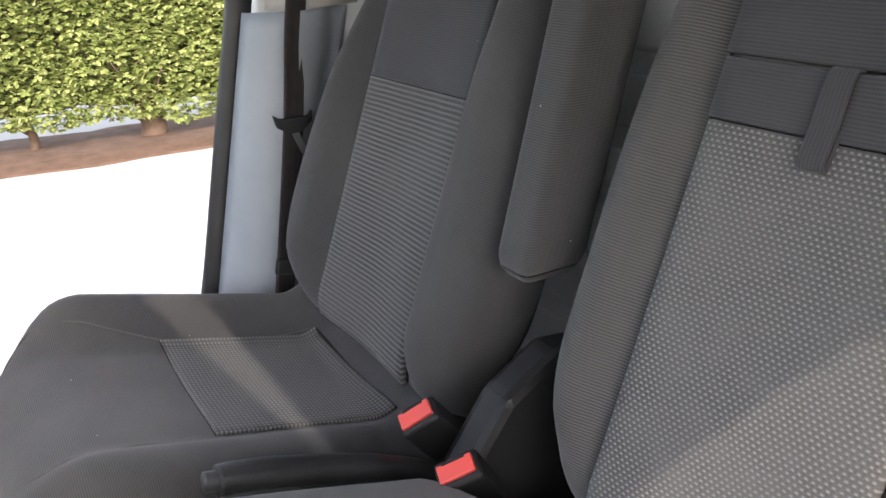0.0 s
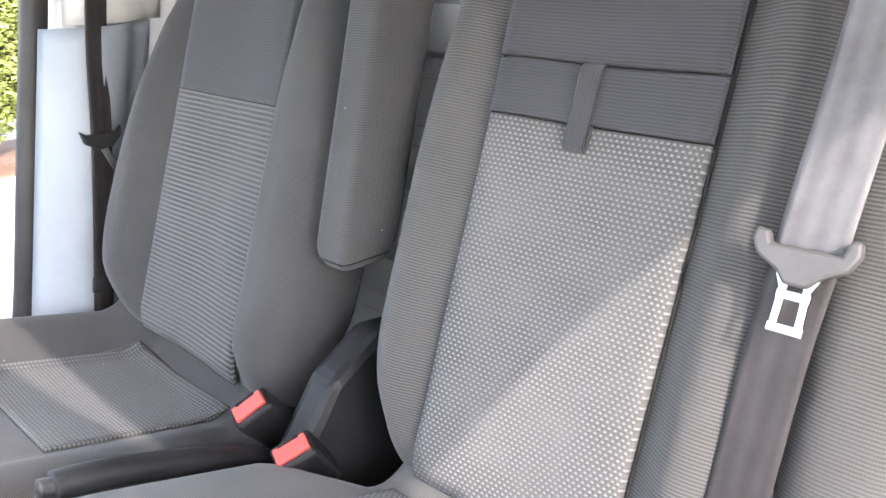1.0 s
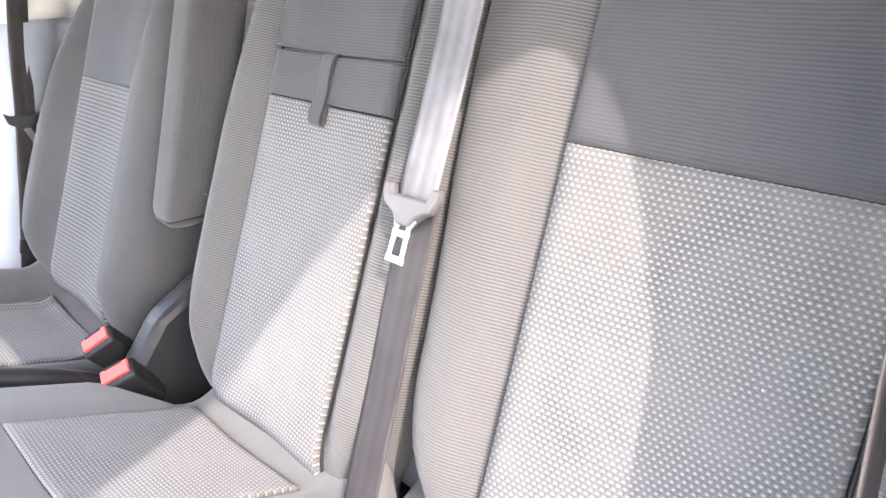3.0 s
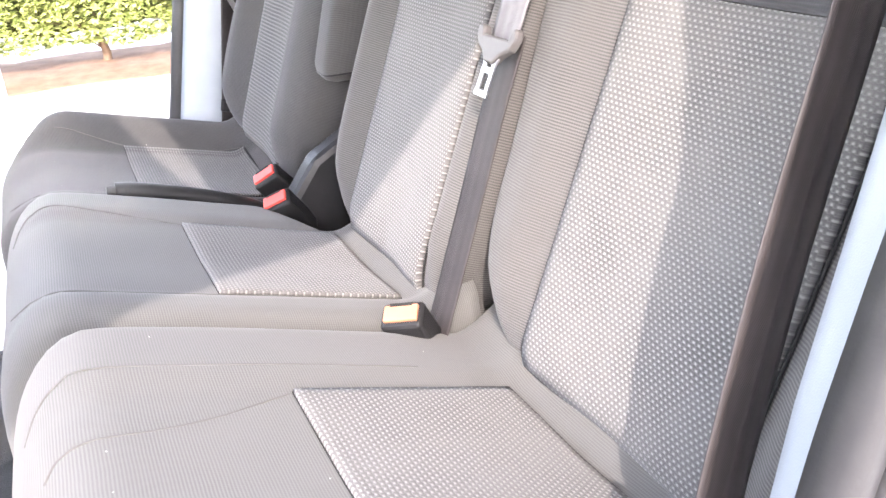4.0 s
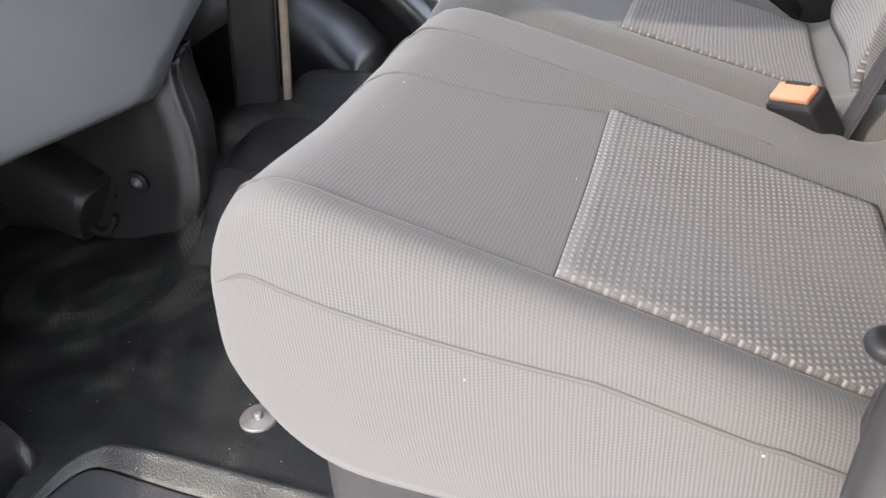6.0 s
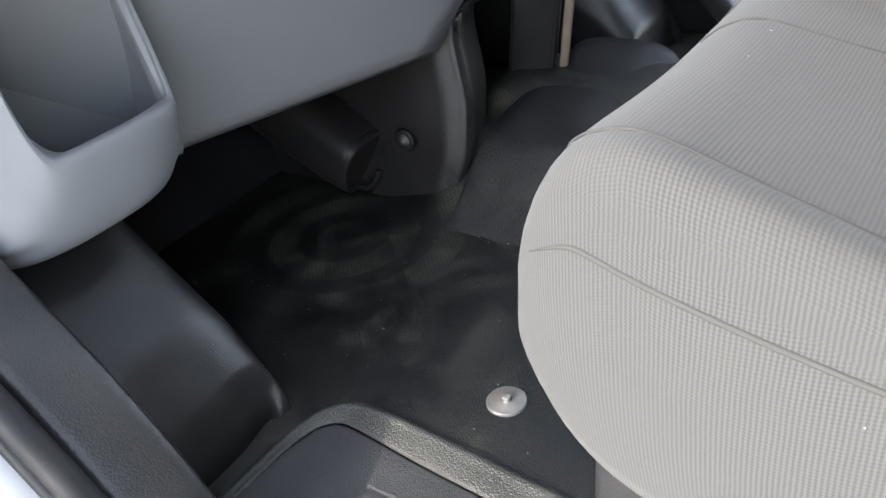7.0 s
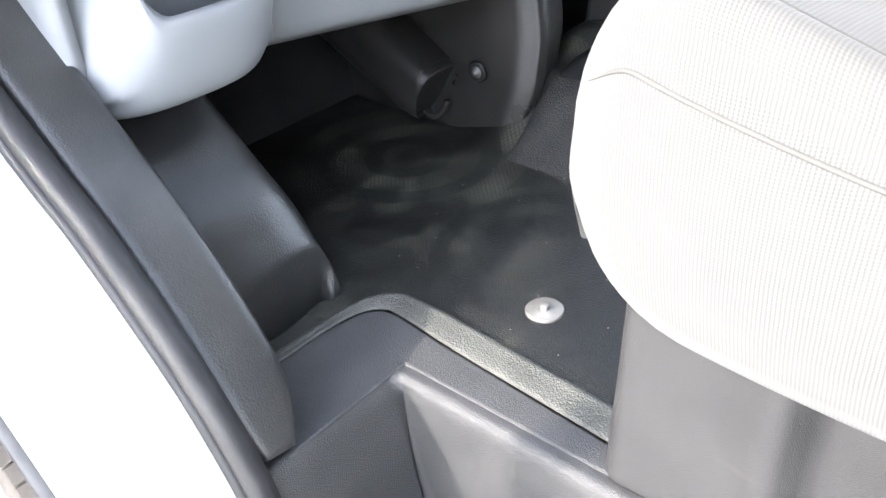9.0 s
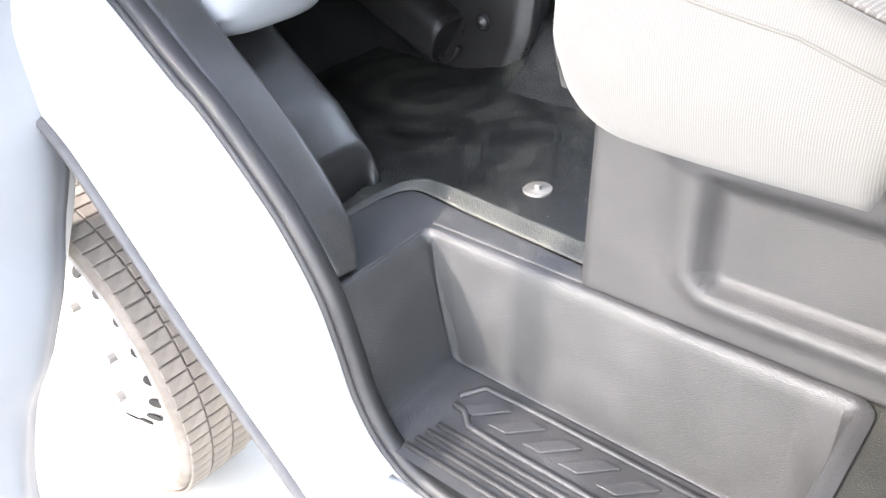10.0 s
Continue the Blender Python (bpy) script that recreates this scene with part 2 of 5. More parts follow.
def webbing(name, base, other):
    """Belt webbing: lengthwise bands, fine cross weave, worn patches. UV in metres, across the belt second."""
    mt, nt, b = material(name, base, 0.55, 0.0, 0.4)
    uv = nt.nodes.new("ShaderNodeUVMap")
    uv.uv_map = "UVMap"
    sep = nt.nodes.new("ShaderNodeSeparateXYZ")
    nt.links.new(uv.outputs[0], sep.inputs[0])
    bands = math_node(nt, "SINE", math_node(nt, "MULTIPLY", sep.outputs[1], 2 * math.pi / 0.0165))
    weave = math_node(nt, "SINE", math_node(nt, "MULTIPLY", math_node(nt, "ADD", sep.outputs[0], math_node(nt, "ABSOLUTE", sep.outputs[1])), 2 * math.pi / 0.0016))
    co = nt.nodes.new("ShaderNodeTexCoord")
    worn = add(nt, "ShaderNodeTexNoise", Scale=16.0, Detail=6.0, Roughness=0.7)
    nt.links.new(co.outputs["Object"], worn.inputs["Vector"])
    f = math_node(nt, "ADD", math_node(nt, "MULTIPLY", bands, 0.09), worn.outputs["Fac"])
    col = ramp(nt, f, [(0.25, base), (0.8, other)])
    nt.links.new(col.outputs[0], b.inputs["Base Color"])
    bp = add(nt, "ShaderNodeBump", Strength=0.3, Distance=0.0006)
    nt.links.new(math_node(nt, "ADD", math_node(nt, "MULTIPLY", weave, 0.3), bands), bp.inputs["Height"])
    nt.links.new(bp.outputs[0], b.inputs["Normal"])
    return mt


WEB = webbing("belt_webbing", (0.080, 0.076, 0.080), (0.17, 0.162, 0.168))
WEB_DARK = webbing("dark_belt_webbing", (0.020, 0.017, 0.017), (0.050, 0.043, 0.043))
BLACK = mottled("black_plastic", (0.011, 0.011, 0.012), (0.024, 0.024, 0.025), 9.0, 0.30, 0.10, 900.0, rough2=0.50, spec=0.22)
GRAIN = mottled("grained_black_plastic", (0.020, 0.020, 0.020), (0.038, 0.0375, 0.037), 8.0, 0.29, 0.20, 420.0, bump_kind="CELLS", rough2=0.34, spec=0.70)
CONSOLE = mottled("console_plastic", (0.016, 0.015, 0.015), (0.030, 0.028, 0.027), 7.0, 0.24, 0.25, 700.0, bump_kind="CELLS", rough2=0.45, spec=0.42)
RAMP = mottled("dusty_grained_rubber", (0.014, 0.014, 0.014), (0.048, 0.046, 0.042), 26.0, 0.32, 0.8, 380.0, bump_kind="CELLS", rough2=0.5, spec=0.45)
LIP = mottled("worn_grained_rubber", (0.030, 0.031, 0.028), (0.074, 0.074, 0.065), 12.0, 0.28, 0.6, 420.0, bump_kind="CELLS", rough2=0.45, spec=0.7)
STEP_PLASTIC = mottled("step_plastic", (0.032, 0.032, 0.033), (0.060, 0.059, 0.060), 7.0, 0.29, 0.42, 620.0, bump_kind="CELLS", rough2=0.50, spec=0.6)
CHARCOAL = mottled("charcoal_plastic", (0.028, 0.028, 0.029), (0.046, 0.045, 0.046), 6.0, 0.40, 0.3, 800.0, bump_kind="CELLS", rough2=0.56)
MAT_RUBBER = mottled("floor_rubber", (0.014, 0.014, 0.014), (0.05, 0.05, 0.042), 5.0, 0.40, 0.35, 520.0, bump_kind="CELLS", rough2=0.6)
RUBBER = mottled("seal_rubber", (0.019, 0.019, 0.020), (0.036, 0.035, 0.036), 12.0, 0.50, 0.1, 300.0, spec=0.4)
BLUE_GREY = mottled("blue_grey_plastic", (0.200, 0.209, 0.224), (0.226, 0.235, 0.250), 5.0, 0.40, 0.12, 1100.0, bump_kind="CELLS")
PILLAR_GREY = mottled("grey_pillar_plastic", (0.25, 0.28, 0.31), (0.30, 0.33, 0.36), 7.0, 0.45, 0.15, 900.0)
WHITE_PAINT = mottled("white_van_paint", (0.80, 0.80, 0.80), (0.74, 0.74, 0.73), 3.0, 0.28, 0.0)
# the van's white with the far door's shade put into the colour
SHADED_PAINT = mottled("shaded_white_door_paint", (0.50, 0.50, 0.50), (0.46, 0.46, 0.455), 3.0, 0.34, 0.0)
CREAM = mottled("cream_plastic", (0.62, 0.60, 0.56), (0.55, 0.53, 0.50), 6.0, 0.5)
BULK = mottled("light_grey_bulkhead_paint", (0.85, 0.86, 0.87), (0.80, 0.81, 0.82), 4.0, 0.45, 0.0)
DARK_PLASTIC = mottled("dark_grey_plastic", (0.07, 0.065, 0.065), (0.10, 0.095, 0.092), 30.0, 0.42)
RED = mottled("red_plastic", (0.70, 0.075, 0.06), (0.62, 0.07, 0.055), 40.0, 0.38)
ORANGE = mottled("orange_plastic", (0.56, 0.23, 0.06), (0.50, 0.20, 0.06), 30.0, 0.45)
STEEL = mottled("bright_steel", (0.62, 0.63, 0.65), (0.5, 0.51, 0.53), 40.0, 0.28, 0.05, 300.0, metal=1.0)
GREY_STEEL = mottled("dull_steel", (0.17, 0.165, 0.16), (0.26, 0.25, 0.235), 60.0, 0.45, 0.1, 500.0, metal=0.5)
TYRE = mottled("tyre_rubber", (0.13, 0.105, 0.085), (0.27, 0.235, 0.20), 14.0, 0.85, 0.4, 150.0)
GROOVE = mottled("tyre_groove", (0.03, 0.026, 0.023), (0.06, 0.05, 0.045), 20.0, 0.9)
RUST_STEEL = mottled("rusted_edge", (0.13, 0.095, 0.07), (0.21, 0.17, 0.13), 30.0, 0.6, 0.2, 300.0)
RIM = mottled("silver_wheel_paint", (0.42, 0.42, 0.42), (0.26, 0.22, 0.19), 9.0, 0.42, 0.0, metal=0.4)
GROUND = mottled("pale_concrete", (0.62, 0.60, 0.56), (0.54, 0.52, 0.48), 1.2, 0.9, 0.4, 60.0)
SOIL = mottled("brown_soil", (0.10, 0.055, 0.03), (0.19, 0.11, 0.07), 6.0, 0.95, 0.8, 40.0)
BARK = mottled("bark", (0.10, 0.06, 0.04), (0.17, 0.11, 0.07), 14.0, 0.9, 0.8, 60.0)
LEAF, lnt, lb = material("hedge_leaf", (0.1, 0.2, 0.02), 0.55)
isl = lnt.nodes.new("ShaderNodeNewGeometry")
lr = ramp(lnt, isl.outputs["Random Per Island"], [(0.0, (0.15, 0.20, 0.05)), (0.45, (0.26, 0.31, 0.08)), (1.0, (0.43, 0.44, 0.17))])
lnt.links.new(lr.outputs[0], lb.inputs["Base Color"])
# darker leaf colour that stands for the shade inside the hedge
LEAF_SHADED = mottled("shaded_hedge_core", (0.05, 0.065, 0.02), (0.10, 0.115, 0.04), 20.0, 0.9, 0.8, 60.0)
GLASS, gnt, gb = material("window_glass", (0.95, 0.98, 0.97), 0.02)
gb.inputs["Transmission Weight"].default_value = 1.0
gb.inputs["IOR"].default_value = 1.05
PEACH = mottled("faded_orange_plastic", (0.44, 0.20, 0.11), (0.38, 0.17, 0.10), 30.0, 0.45)
LABEL_INK = material("faded_label_ink", (0.40, 0.12, 0.02), 0.7)[0]


def mat_material():
    """Rubber mat: raised diamonds inside rings, smooth grooves, dust."""
    mt, nt, b = material("ringed_floor_mat", (0.02, 0.02, 0.019), 0.5)
    co = nt.nodes.new("ShaderNodeTexCoord")
    sep = nt.nodes.new("ShaderNodeSeparateXYZ")
    nt.links.new(co.outputs["Object"], sep.inputs[0])
    x, y = sep.outputs[0], sep.outputs[1]
    def radius(cx, cy, kx):
        a = math_node(nt, "MULTIPLY", math_node(nt, "ADD", x, -cx), kx)
        c = math_node(nt, "ADD", y, -cy)
        return math_node(nt, "SQRT", math_node(nt, "ADD", math_node(nt, "MULTIPLY", a, a), math_node(nt, "MULTIPLY", c, c)))
    def band(r, lo, hi):
        return math_node(nt, "MULTIPLY", math_node(nt, "GREATER_THAN", r, lo), math_node(nt, "LESS_THAN", r, hi))
    r1 = radius(-0.235, 0.545, 1.15)
    r2 = radius(-0.58, 0.66, 1.0)
    bands = math_node(nt, "GREATER_THAN", math_node(nt, "SINE", math_node(nt, "MULTIPLY", r2, 2 * math.pi / 0.085)), -0.25)
    outer = math_node(nt, "MULTIPLY", math_node(nt, "MULTIPLY", bands, math_node(nt, "GREATER_THAN", r1, 0.165)), band(r2, 0.02, 0.43))
    mask = math_node(nt, "MAXIMUM", math_node(nt, "MAXIMUM", band(r1, 0.092, 0.128), band(r1, 0.158, 0.185)), outer)
    mask = math_node(nt, "MULTIPLY", mask, math_node(nt, "GREATER_THAN", y, 0.425))
    p = math_node(nt, "SINE", math_node(nt, "MULTIPLY", math_node(nt, "ADD", x, y), 2 * math.pi / 0.010))
    q = math_node(nt, "SINE", math_node(nt, "MULTIPLY", math_node(nt, "SUBTRACT", x, y), 2 * math.pi / 0.010))
    dia = math_node(nt, "GREATER_THAN", math_node(nt, "MAXIMUM", p, q), 0.75)
    relief = math_node(nt, "MULTIPLY", mask, math_node(nt, "SUBTRACT", 1.0, dia))
    cells = add(nt, "ShaderNodeTexVoronoi", Scale=430.0)
    nt.links.new(co.outputs["Object"], cells.inputs["Vector"])
    height = math_node(nt, "ADD", relief, math_node(nt, "MULTIPLY", cells.outputs["Distance"], 0.25))
    bp = add(nt, "ShaderNodeBump", Strength=1.0, Distance=0.003)
    nt.links.new(height, bp.inputs["Height"])
    nt.links.new(bp.outputs[0], b.inputs["Normal"])
    dust = add(nt, "ShaderNodeTexNoise", Scale=6.0, Detail=8.0, Roughness=0.7)
    nt.links.new(co.outputs["Object"], dust.inputs["Vector"])
    # raised diamonds are tinted paler: their sheen is painted into the dust colour
    fac = math_node(nt, "ADD", dust.outputs["Fac"], math_node(nt, "MULTIPLY", relief, 0.11))
    col = ramp(nt, fac, [(0.38, (0.005, 0.005, 0.005)), (0.58, (0.014, 0.014, 0.012)), (0.80, (0.095, 0.093, 0.070))])
    specks = add(nt, "ShaderNodeTexVoronoi", Scale=38.0, Randomness=1.0)
    nt.links.new(co.outputs["Object"], specks.inputs["Vector"])
    crumbs = math_node(nt, "LESS_THAN", specks.outputs["Distance"], 0.045)
    mixed = nt.nodes.new("ShaderNodeMix")
    mixed.data_type = "RGBA"
    nt.links.new(crumbs, mixed.inputs["Factor"])
    nt.links.new(col.outputs[0], mixed.inputs["A"])
    mixed.inputs["B"].default_value = (0.35, 0.34, 0.31, 1)
    nt.links.new(mixed.outputs["Result"], b.inputs["Base Color"])
    rg = ramp(nt, dust.outputs["Fac"], [(0.35, (0.30, 0.30, 0.30)), (0.7, (0.62, 0.62, 0.62))])
    nt.links.new(rg.outputs[0], b.inputs["Roughness"])
    return mt


FLOOR_MAT = mat_material()

# ---- the van's shell ----
VAN_MID = 0.88


def sided(fn, far):
    """The same place on the other side of the van."""
    def g(u, v):
        x, y, z = fn(u, v)
        return (x, 2 * VAN_MID - y, z)
    return g if far else fn


def flip(points, far):
    return [Vector((p[0], 2 * VAN_MID - p[1], p[2])) if far else Vector(p) for p in points]


# the floor, a black moulded sheet with the two step wells left open
FLOOR_Z = 0.70
floor = tagged(new("floor", prism("floor", [(-1.05, 0.02), (-0.215, 0.02), (-0.215, 0.236), (0.47, 0.236), (0.47, 0.02), (0.98, 0.02), (0.98, 1.74), (0.47, 1.74),
               (0.47, 1.524), (-0.215, 1.524), (-0.215, 1.74), (-1.05, 1.74)], -0.05, MAT_RUBBER, pose(0, 0, FLOOR_Z), bevel=0)), "black rubber cab floor, dusty and worn", "floor", kind="structure")


def step_well(far):
    y = lambda v: 2 * VAN_MID - v if far else v
    x0, x1, yi, r, zb = -0.197, 0.455, 0.222, 0.012, 0.45
    plan = [(x0, 0.0, -1, 0), (x0, yi - r, -1, 0)]
    for k in range(1, 8):
        a = math.pi - k / 8 * math.pi / 2
        plan.append((x0 + r + r * math.cos(a), yi - r + r * math.sin(a), math.cos(a), math.sin(a)))
    plan += [(x0 + r, yi, 0, 1)] + [(x0 + r + (x1 - x0 - 2 * r) * k / 12, yi, 0, 1) for k in range(1, 12)] + [(x1 - r, yi, 0, 1)]
    for k in range(1, 8):
        a = math.pi / 2 - k / 8 * math.pi / 2
        plan.append((x1 - r + r * math.cos(a), yi - r + r * math.sin(a), math.cos(a), math.sin(a)))
    plan += [(x1, yi - r, 1, 0), (x1, 0.0, 1, 0)]
    prof = [(0.022, 0.704), (0.012, 0.706), (0.004, 0.704), (0.0, 0.697), (-0.004, 0.68), (-0.036, 0.488), (-0.040, 0.473), (-0.046, 0.465), (-0.056, 0.462)]
    # the front end slopes more than the long side
    def at(i, j):
        px, py, nx, ny = plan[i]
        o, z = prof[j]
        drop = 1.15 if nx < 0 else 0.7
        o2 = o * (drop if o < 0 else 1)
        return (px + nx * o2, y(py + ny * o * (0.15 if o < 0 else 1)), z)
    verts = [at(i, j) for j in range(len(prof)) for i in range(len(plan))]
    n = len(plan)
    faces = [(j * n + i, j * n + i + 1, (j + 1) * n + i + 1, (j + 1) * n + i) for j in range(len(prof) - 1) for i in range(n - 1)]
    base = (len(prof) - 1) * n
    faces.append(tuple(base + i for i in range(n)))
    me = fix_normals(mesh_of("step_well", verts, faces, STEP_PLASTIC))
    well = tagged(new("step_well", me), "black grained plastic step well below the door", "step", kind="structure")
    return well


well = step_well(False)
step_well(True)

# treads on the step: raised chevrons and long ribs
def rib(points, w, h, parent):
    path = [Vector(p) for p in points]
    sec = [(-w / 2, 0), (-w / 2 + 0.002, h), (w / 2 - 0.002, h), (w / 2, 0)]
    part("tread_rib", sweep("tread_rib", path, sec, STEP_PLASTIC), parent)


ZT = 0.4625
for k in range(4):
    yy = 0.022 + 0.020 * k
    rib([(-0.085 + 0.004 * k, yy, ZT), (0.40, yy, ZT)], 0.011, 0.004, well)
for k in range(6):
    xx = -0.072 + 0.064 * k
    part("tread_chevron", prism("tread_chevron", [(xx, 0.127), (xx + 0.032, 0.127), (xx + 0.078, 0.172), (xx + 0.046, 0.172)], 0.0045, STEP_PLASTIC, pose(0, 0, ZT), 0.0015), well)
rib([(-0.080, 0.132, ZT), (-0.055, 0.128, ZT), (-0.03, 0.106, ZT), (0.05, 0.104, ZT), (0.40, 0.104, ZT)], 0.012, 0.005, well)
rib([(-0.085, 0.150, ZT), (-0.060, 0.190, ZT), (0.02, 0.193, ZT), (0.40, 0.193, ZT)], 0.012, 0.005, well)

# line of the door seal round the opening, in the plane of the sill
SEAL = [(-0.80, 1.33), (-0.72, 1.215), (-0.62, 1.12), (-0.534, 1.054), (-0.446, 0.983), (-0.393, 0.946), (-0.325, 0.88), (-0.259, 0.805), (-0.205, 0.711), (-0.178, 0.62),
        (-0.158, 0.536), (-0.125, 0.47), (-0.083, 0.43), (-0.03, 0.41), (0.05, 0.40), (0.20, 0.398), (0.36, 0.402), (0.58, 0.41), (0.67, 0.47), (0.69, 0.60), (0.665, 0.76), (0.60, 0.90),
        (0.525, 1.0), (0.482, 1.11), (0.476, 1.20), (0.487, 1.31), (0.504, 1.40), (0.532, 1.53), (0.552, 1.70), (0.550, 1.85), (0.51, 1.94), (0.42, 1.965), (0.34, 1.95), (0.135, 1.82), (-0.12, 1.655), (-0.40, 1.47), (-0.70, 1.27)]


def door_seal(far):
    low = {0.402: 0.33, 0.41: 0.40, 0.47: 0.425, 0.60: 0.425, 0.76: 0.412, 0.90: 0.408, 1.0: 0.412, 1.11: 0.428}
    line = [(0.417 + 0.215 * (z - 1.042) if x > 0.3 and 0.95 < z < 1.6 else low[z] if x > 0.3 and z in low else x, z) for x, z in SEAL] if far else SEAL
    path = flip(spline([(x, 0.012, z) for x, z in line], 200), far)
    s = -1 if far else 1
    seal = thing("door_seal", "black rubber seal round the door opening", "door seal", kind="structure")
    part("seal_strip", sweep("seal_strip", path, [(-0.018, -0.012), (0.018, -0.012), (0.021, 0.004), (0.016, 0.011), (0.008, 0.012), (0.003, 0.007), (-0.003, 0.007), (-0.008, 0.013), (-0.016, 0.012), (-0.021, 0.004)], RUBBER, up=(0, -s, 0), scale=lambda q: 1.0 if far else 1.15), seal)
    part("seal_bead", sweep("seal_bead", [p + Vector((0, -0.014 * s, 0)) for p in path], ring(0.007, 0.007, 8), RUBBER, up=(0, -s, 0)), seal)


door_seal(False)
door_seal(True)

# the outer skin: front wing between door opening and wheel arch, sill, roof
def wing(far):
    a = spline([(x, 0.0, z) for x, z in SEAL[:13]], 60)
    b = spline([(-0.98, -0.12, 1.33), (-0.86, -0.12, 1.12), (-0.72, -0.12, 0.96), (-0.606, -0.12, 0.880), (-0.505, -0.12, 0.768), (-0.397, -0.12, 0.640), (-0.300, -0.12, 0.535), (-0.215, -0.12, 0.45), (-0.17, -0.12, 0.40)], 60)
    def fn(u, v):
        i = min(59, int(v * 60))
        f = v * 60 - i
        p, q = a[i].lerp(a[i + 1], f), b[i].lerp(b[i + 1], f)
        m = p.lerp(q, u)
        y = -0.12 * (1 - (1 - min(1.0, u / 0.55)) ** 2) ** 0.5 if u < 0.55 else -0.12
        return (m.x, y + 0.004, m.z)
    me = fix_normals(slab("front_wing", sided(fn, far), 16, 60, 0.004, WHITE_PAINT))
    w = tagged(new("front_wing", me), "white painted front wing beside the open door", "wing", kind="structure")
    edge = flip([Vector((p.x, -0.118, p.z - 0.004)) for p in b], far)
    part("arch_moulding", sweep("arch_moulding", edge, ring(0.008, 0.012, 8, 3), DARK_PLASTIC, up=(0, 1, 0)), w, "dark grey wheel arch edge")


wing(False)
wing(True)


def sill(far):
    def fn(u, v):
        x = -0.19 + 2.0 * u
        prof = [(0.0, 0.40), (-0.04, 0.392), (-0.085, 0.37), (-0.11, 0.33), (-0.115, 0.27), (-0.09, 0.24)]
        k = v * 5
        i = min(4, int(k))
        f = k - i
        return (x, prof[i][0] * (1 - f) + prof[i + 1][0] * f, prof[i][1] * (1 - f) + prof[i + 1][1] * f)
    tagged(new("sill", fix_normals(slab("sill", sided(fn, far), 20, 15, 0.004, WHITE_PAINT))), "white painted door sill of the van", "sill", kind="structure")


sill(False)
sill(True)

# roof, rear bulkhead, lower body
def roof_fn(u, v):
    x = -0.03 + 1.11 * u
    y = -0.05 + 1.86 * v
    e = min(1.0, min(v, 1 - v) / 0.10)
    front = 2.07 - 0.25 * (1 - smooth(-0.12, 0.55, x)) ** 1.6
    return (x, y, front - 0.07 * (1 - e) ** 2)


tagged(new("ceiling", fix_normals(slab("ceiling", roof_fn, 24, 40, 0.03, BULK))), "light grey cab roof lining", "ceiling", kind="structure")


def bulkhead_fn(u, v):
    y = 0.0 + 1.76 * u
    z = 0.66 + 1.40 * v
    ridge = 0.012 * (smooth(0.25, 0.45, (z * 9.0) % 1) - smooth(0.65, 0.85, (z * 9.0) % 1))
    return (0.96 - ridge, y, z)


tagged(new("wall_rear", fix_normals(slab("wall_rear", bulkhead_fn, 4, 160, 0.03, BULK))), "light grey ribbed metal bulkhead behind the seats", "bulkhead", kind="structure")


def pillar_edge(z):
    """How far back the front edge of the B pillar lies at a height."""
    pts = [(0.40, 0.67), (0.60, 0.70), (0.76, 0.675), (0.90, 0.61), (1.0, 0.548), (1.11, 0.503), (1.20, 0.500), (1.31, 0.512), (1.40, 0.528), (1.53, 0.550), (1.70, 0.565), (2.05, 0.57)]
    for (z0, x0), (z1, x1) in zip(pts, pts[1:]):
        if z <= z1:
            return x0 + (x1 - x0) * max(0.0, (z - z0) / (z1 - z0))
    return pts[-1][1]


def pillar(far):
    """B pillar: painted post with a plastic trim on the inside."""
    s = -1 if far else 1
    yy = lambda y: 2 * VAN_MID - y if far else y
    p = thing("pillar", "grey plastic-trimmed door pillar with the belt anchor", "pillar", kind="structure")
    def post(u, v):
        z = 0.40 + 1.60 * v
        a = 2 * math.pi * u
        c, q = math.cos(a), math.sin(a)
        cx = pillar_edge(z) + 0.172
        return (cx + 0.165 * math.copysign(abs(c) ** 0.3, c), yy(-0.03 + 0.05 * math.copysign(abs(q) ** 0.3, q)), z)
    part("post", fix_normals(grid("post", post, 32, 40, WHITE_PAINT, close_u=True, cap=True)), p, "white painted steel post")
    def trim(u, v):
        z = (0.62 + 0.90 * v) if far else (0.92 + 0.60 * v)
        if not far:
            # a return facing forwards, then the flat of the trim
            k = min(1.0, u / 0.2)
            return (pillar_edge(z) - 0.004 + 0.008 * k + 0.18 * max(0.0, u - 0.2) / 0.8, 0.028 + 0.042 * k ** 0.7 + 0.006 * math.sin(math.pi * max(0.0, u - 0.2) / 0.8), z)
        x = 0.421 + 0.213 * (max(z, 0.95) - 1.043) - 0.004 + 0.19 * u
        bulge = 0.055 * math.sin(math.pi * min(1, u * 1.2 + 0.02)) ** 0.6
        return (x, yy(0.024 + bulge), z)
    part("trim", fix_normals(slab("trim", trim, 20, 40, 0.003, PILLAR_GREY)), p, "blue-grey plastic trim")
    def upper(u, v):
        z = 1.522 + 0.44 * v
        x = pillar_edge(z) + 0.010 + 0.17 * u
        return (x, yy(0.022 + 0.042 * math.sin(math.pi * min(1, u * 1.2 + 0.02)) ** 0.6), z)
    part("upper_trim", fix_normals(slab("upper_trim", upper, 16, 16, 0.003, CREAM)), p, "pale cream upper trim")
    return p


pillar(False)
pillar(True)

# quarter panel behind the pillars closes the cab
for far in (False, True):
    yy = 2 * VAN_MID + 0.06 if far else -0.06
    tagged(new("wall_side", box("wall_side", (0.16, 0.05, 1.62), WHITE_PAINT, pose(0.90, yy + (-0.03 if far else 0.03), 1.22), 0.006)), "white painted side panel behind the door", "side panel", kind="structure")

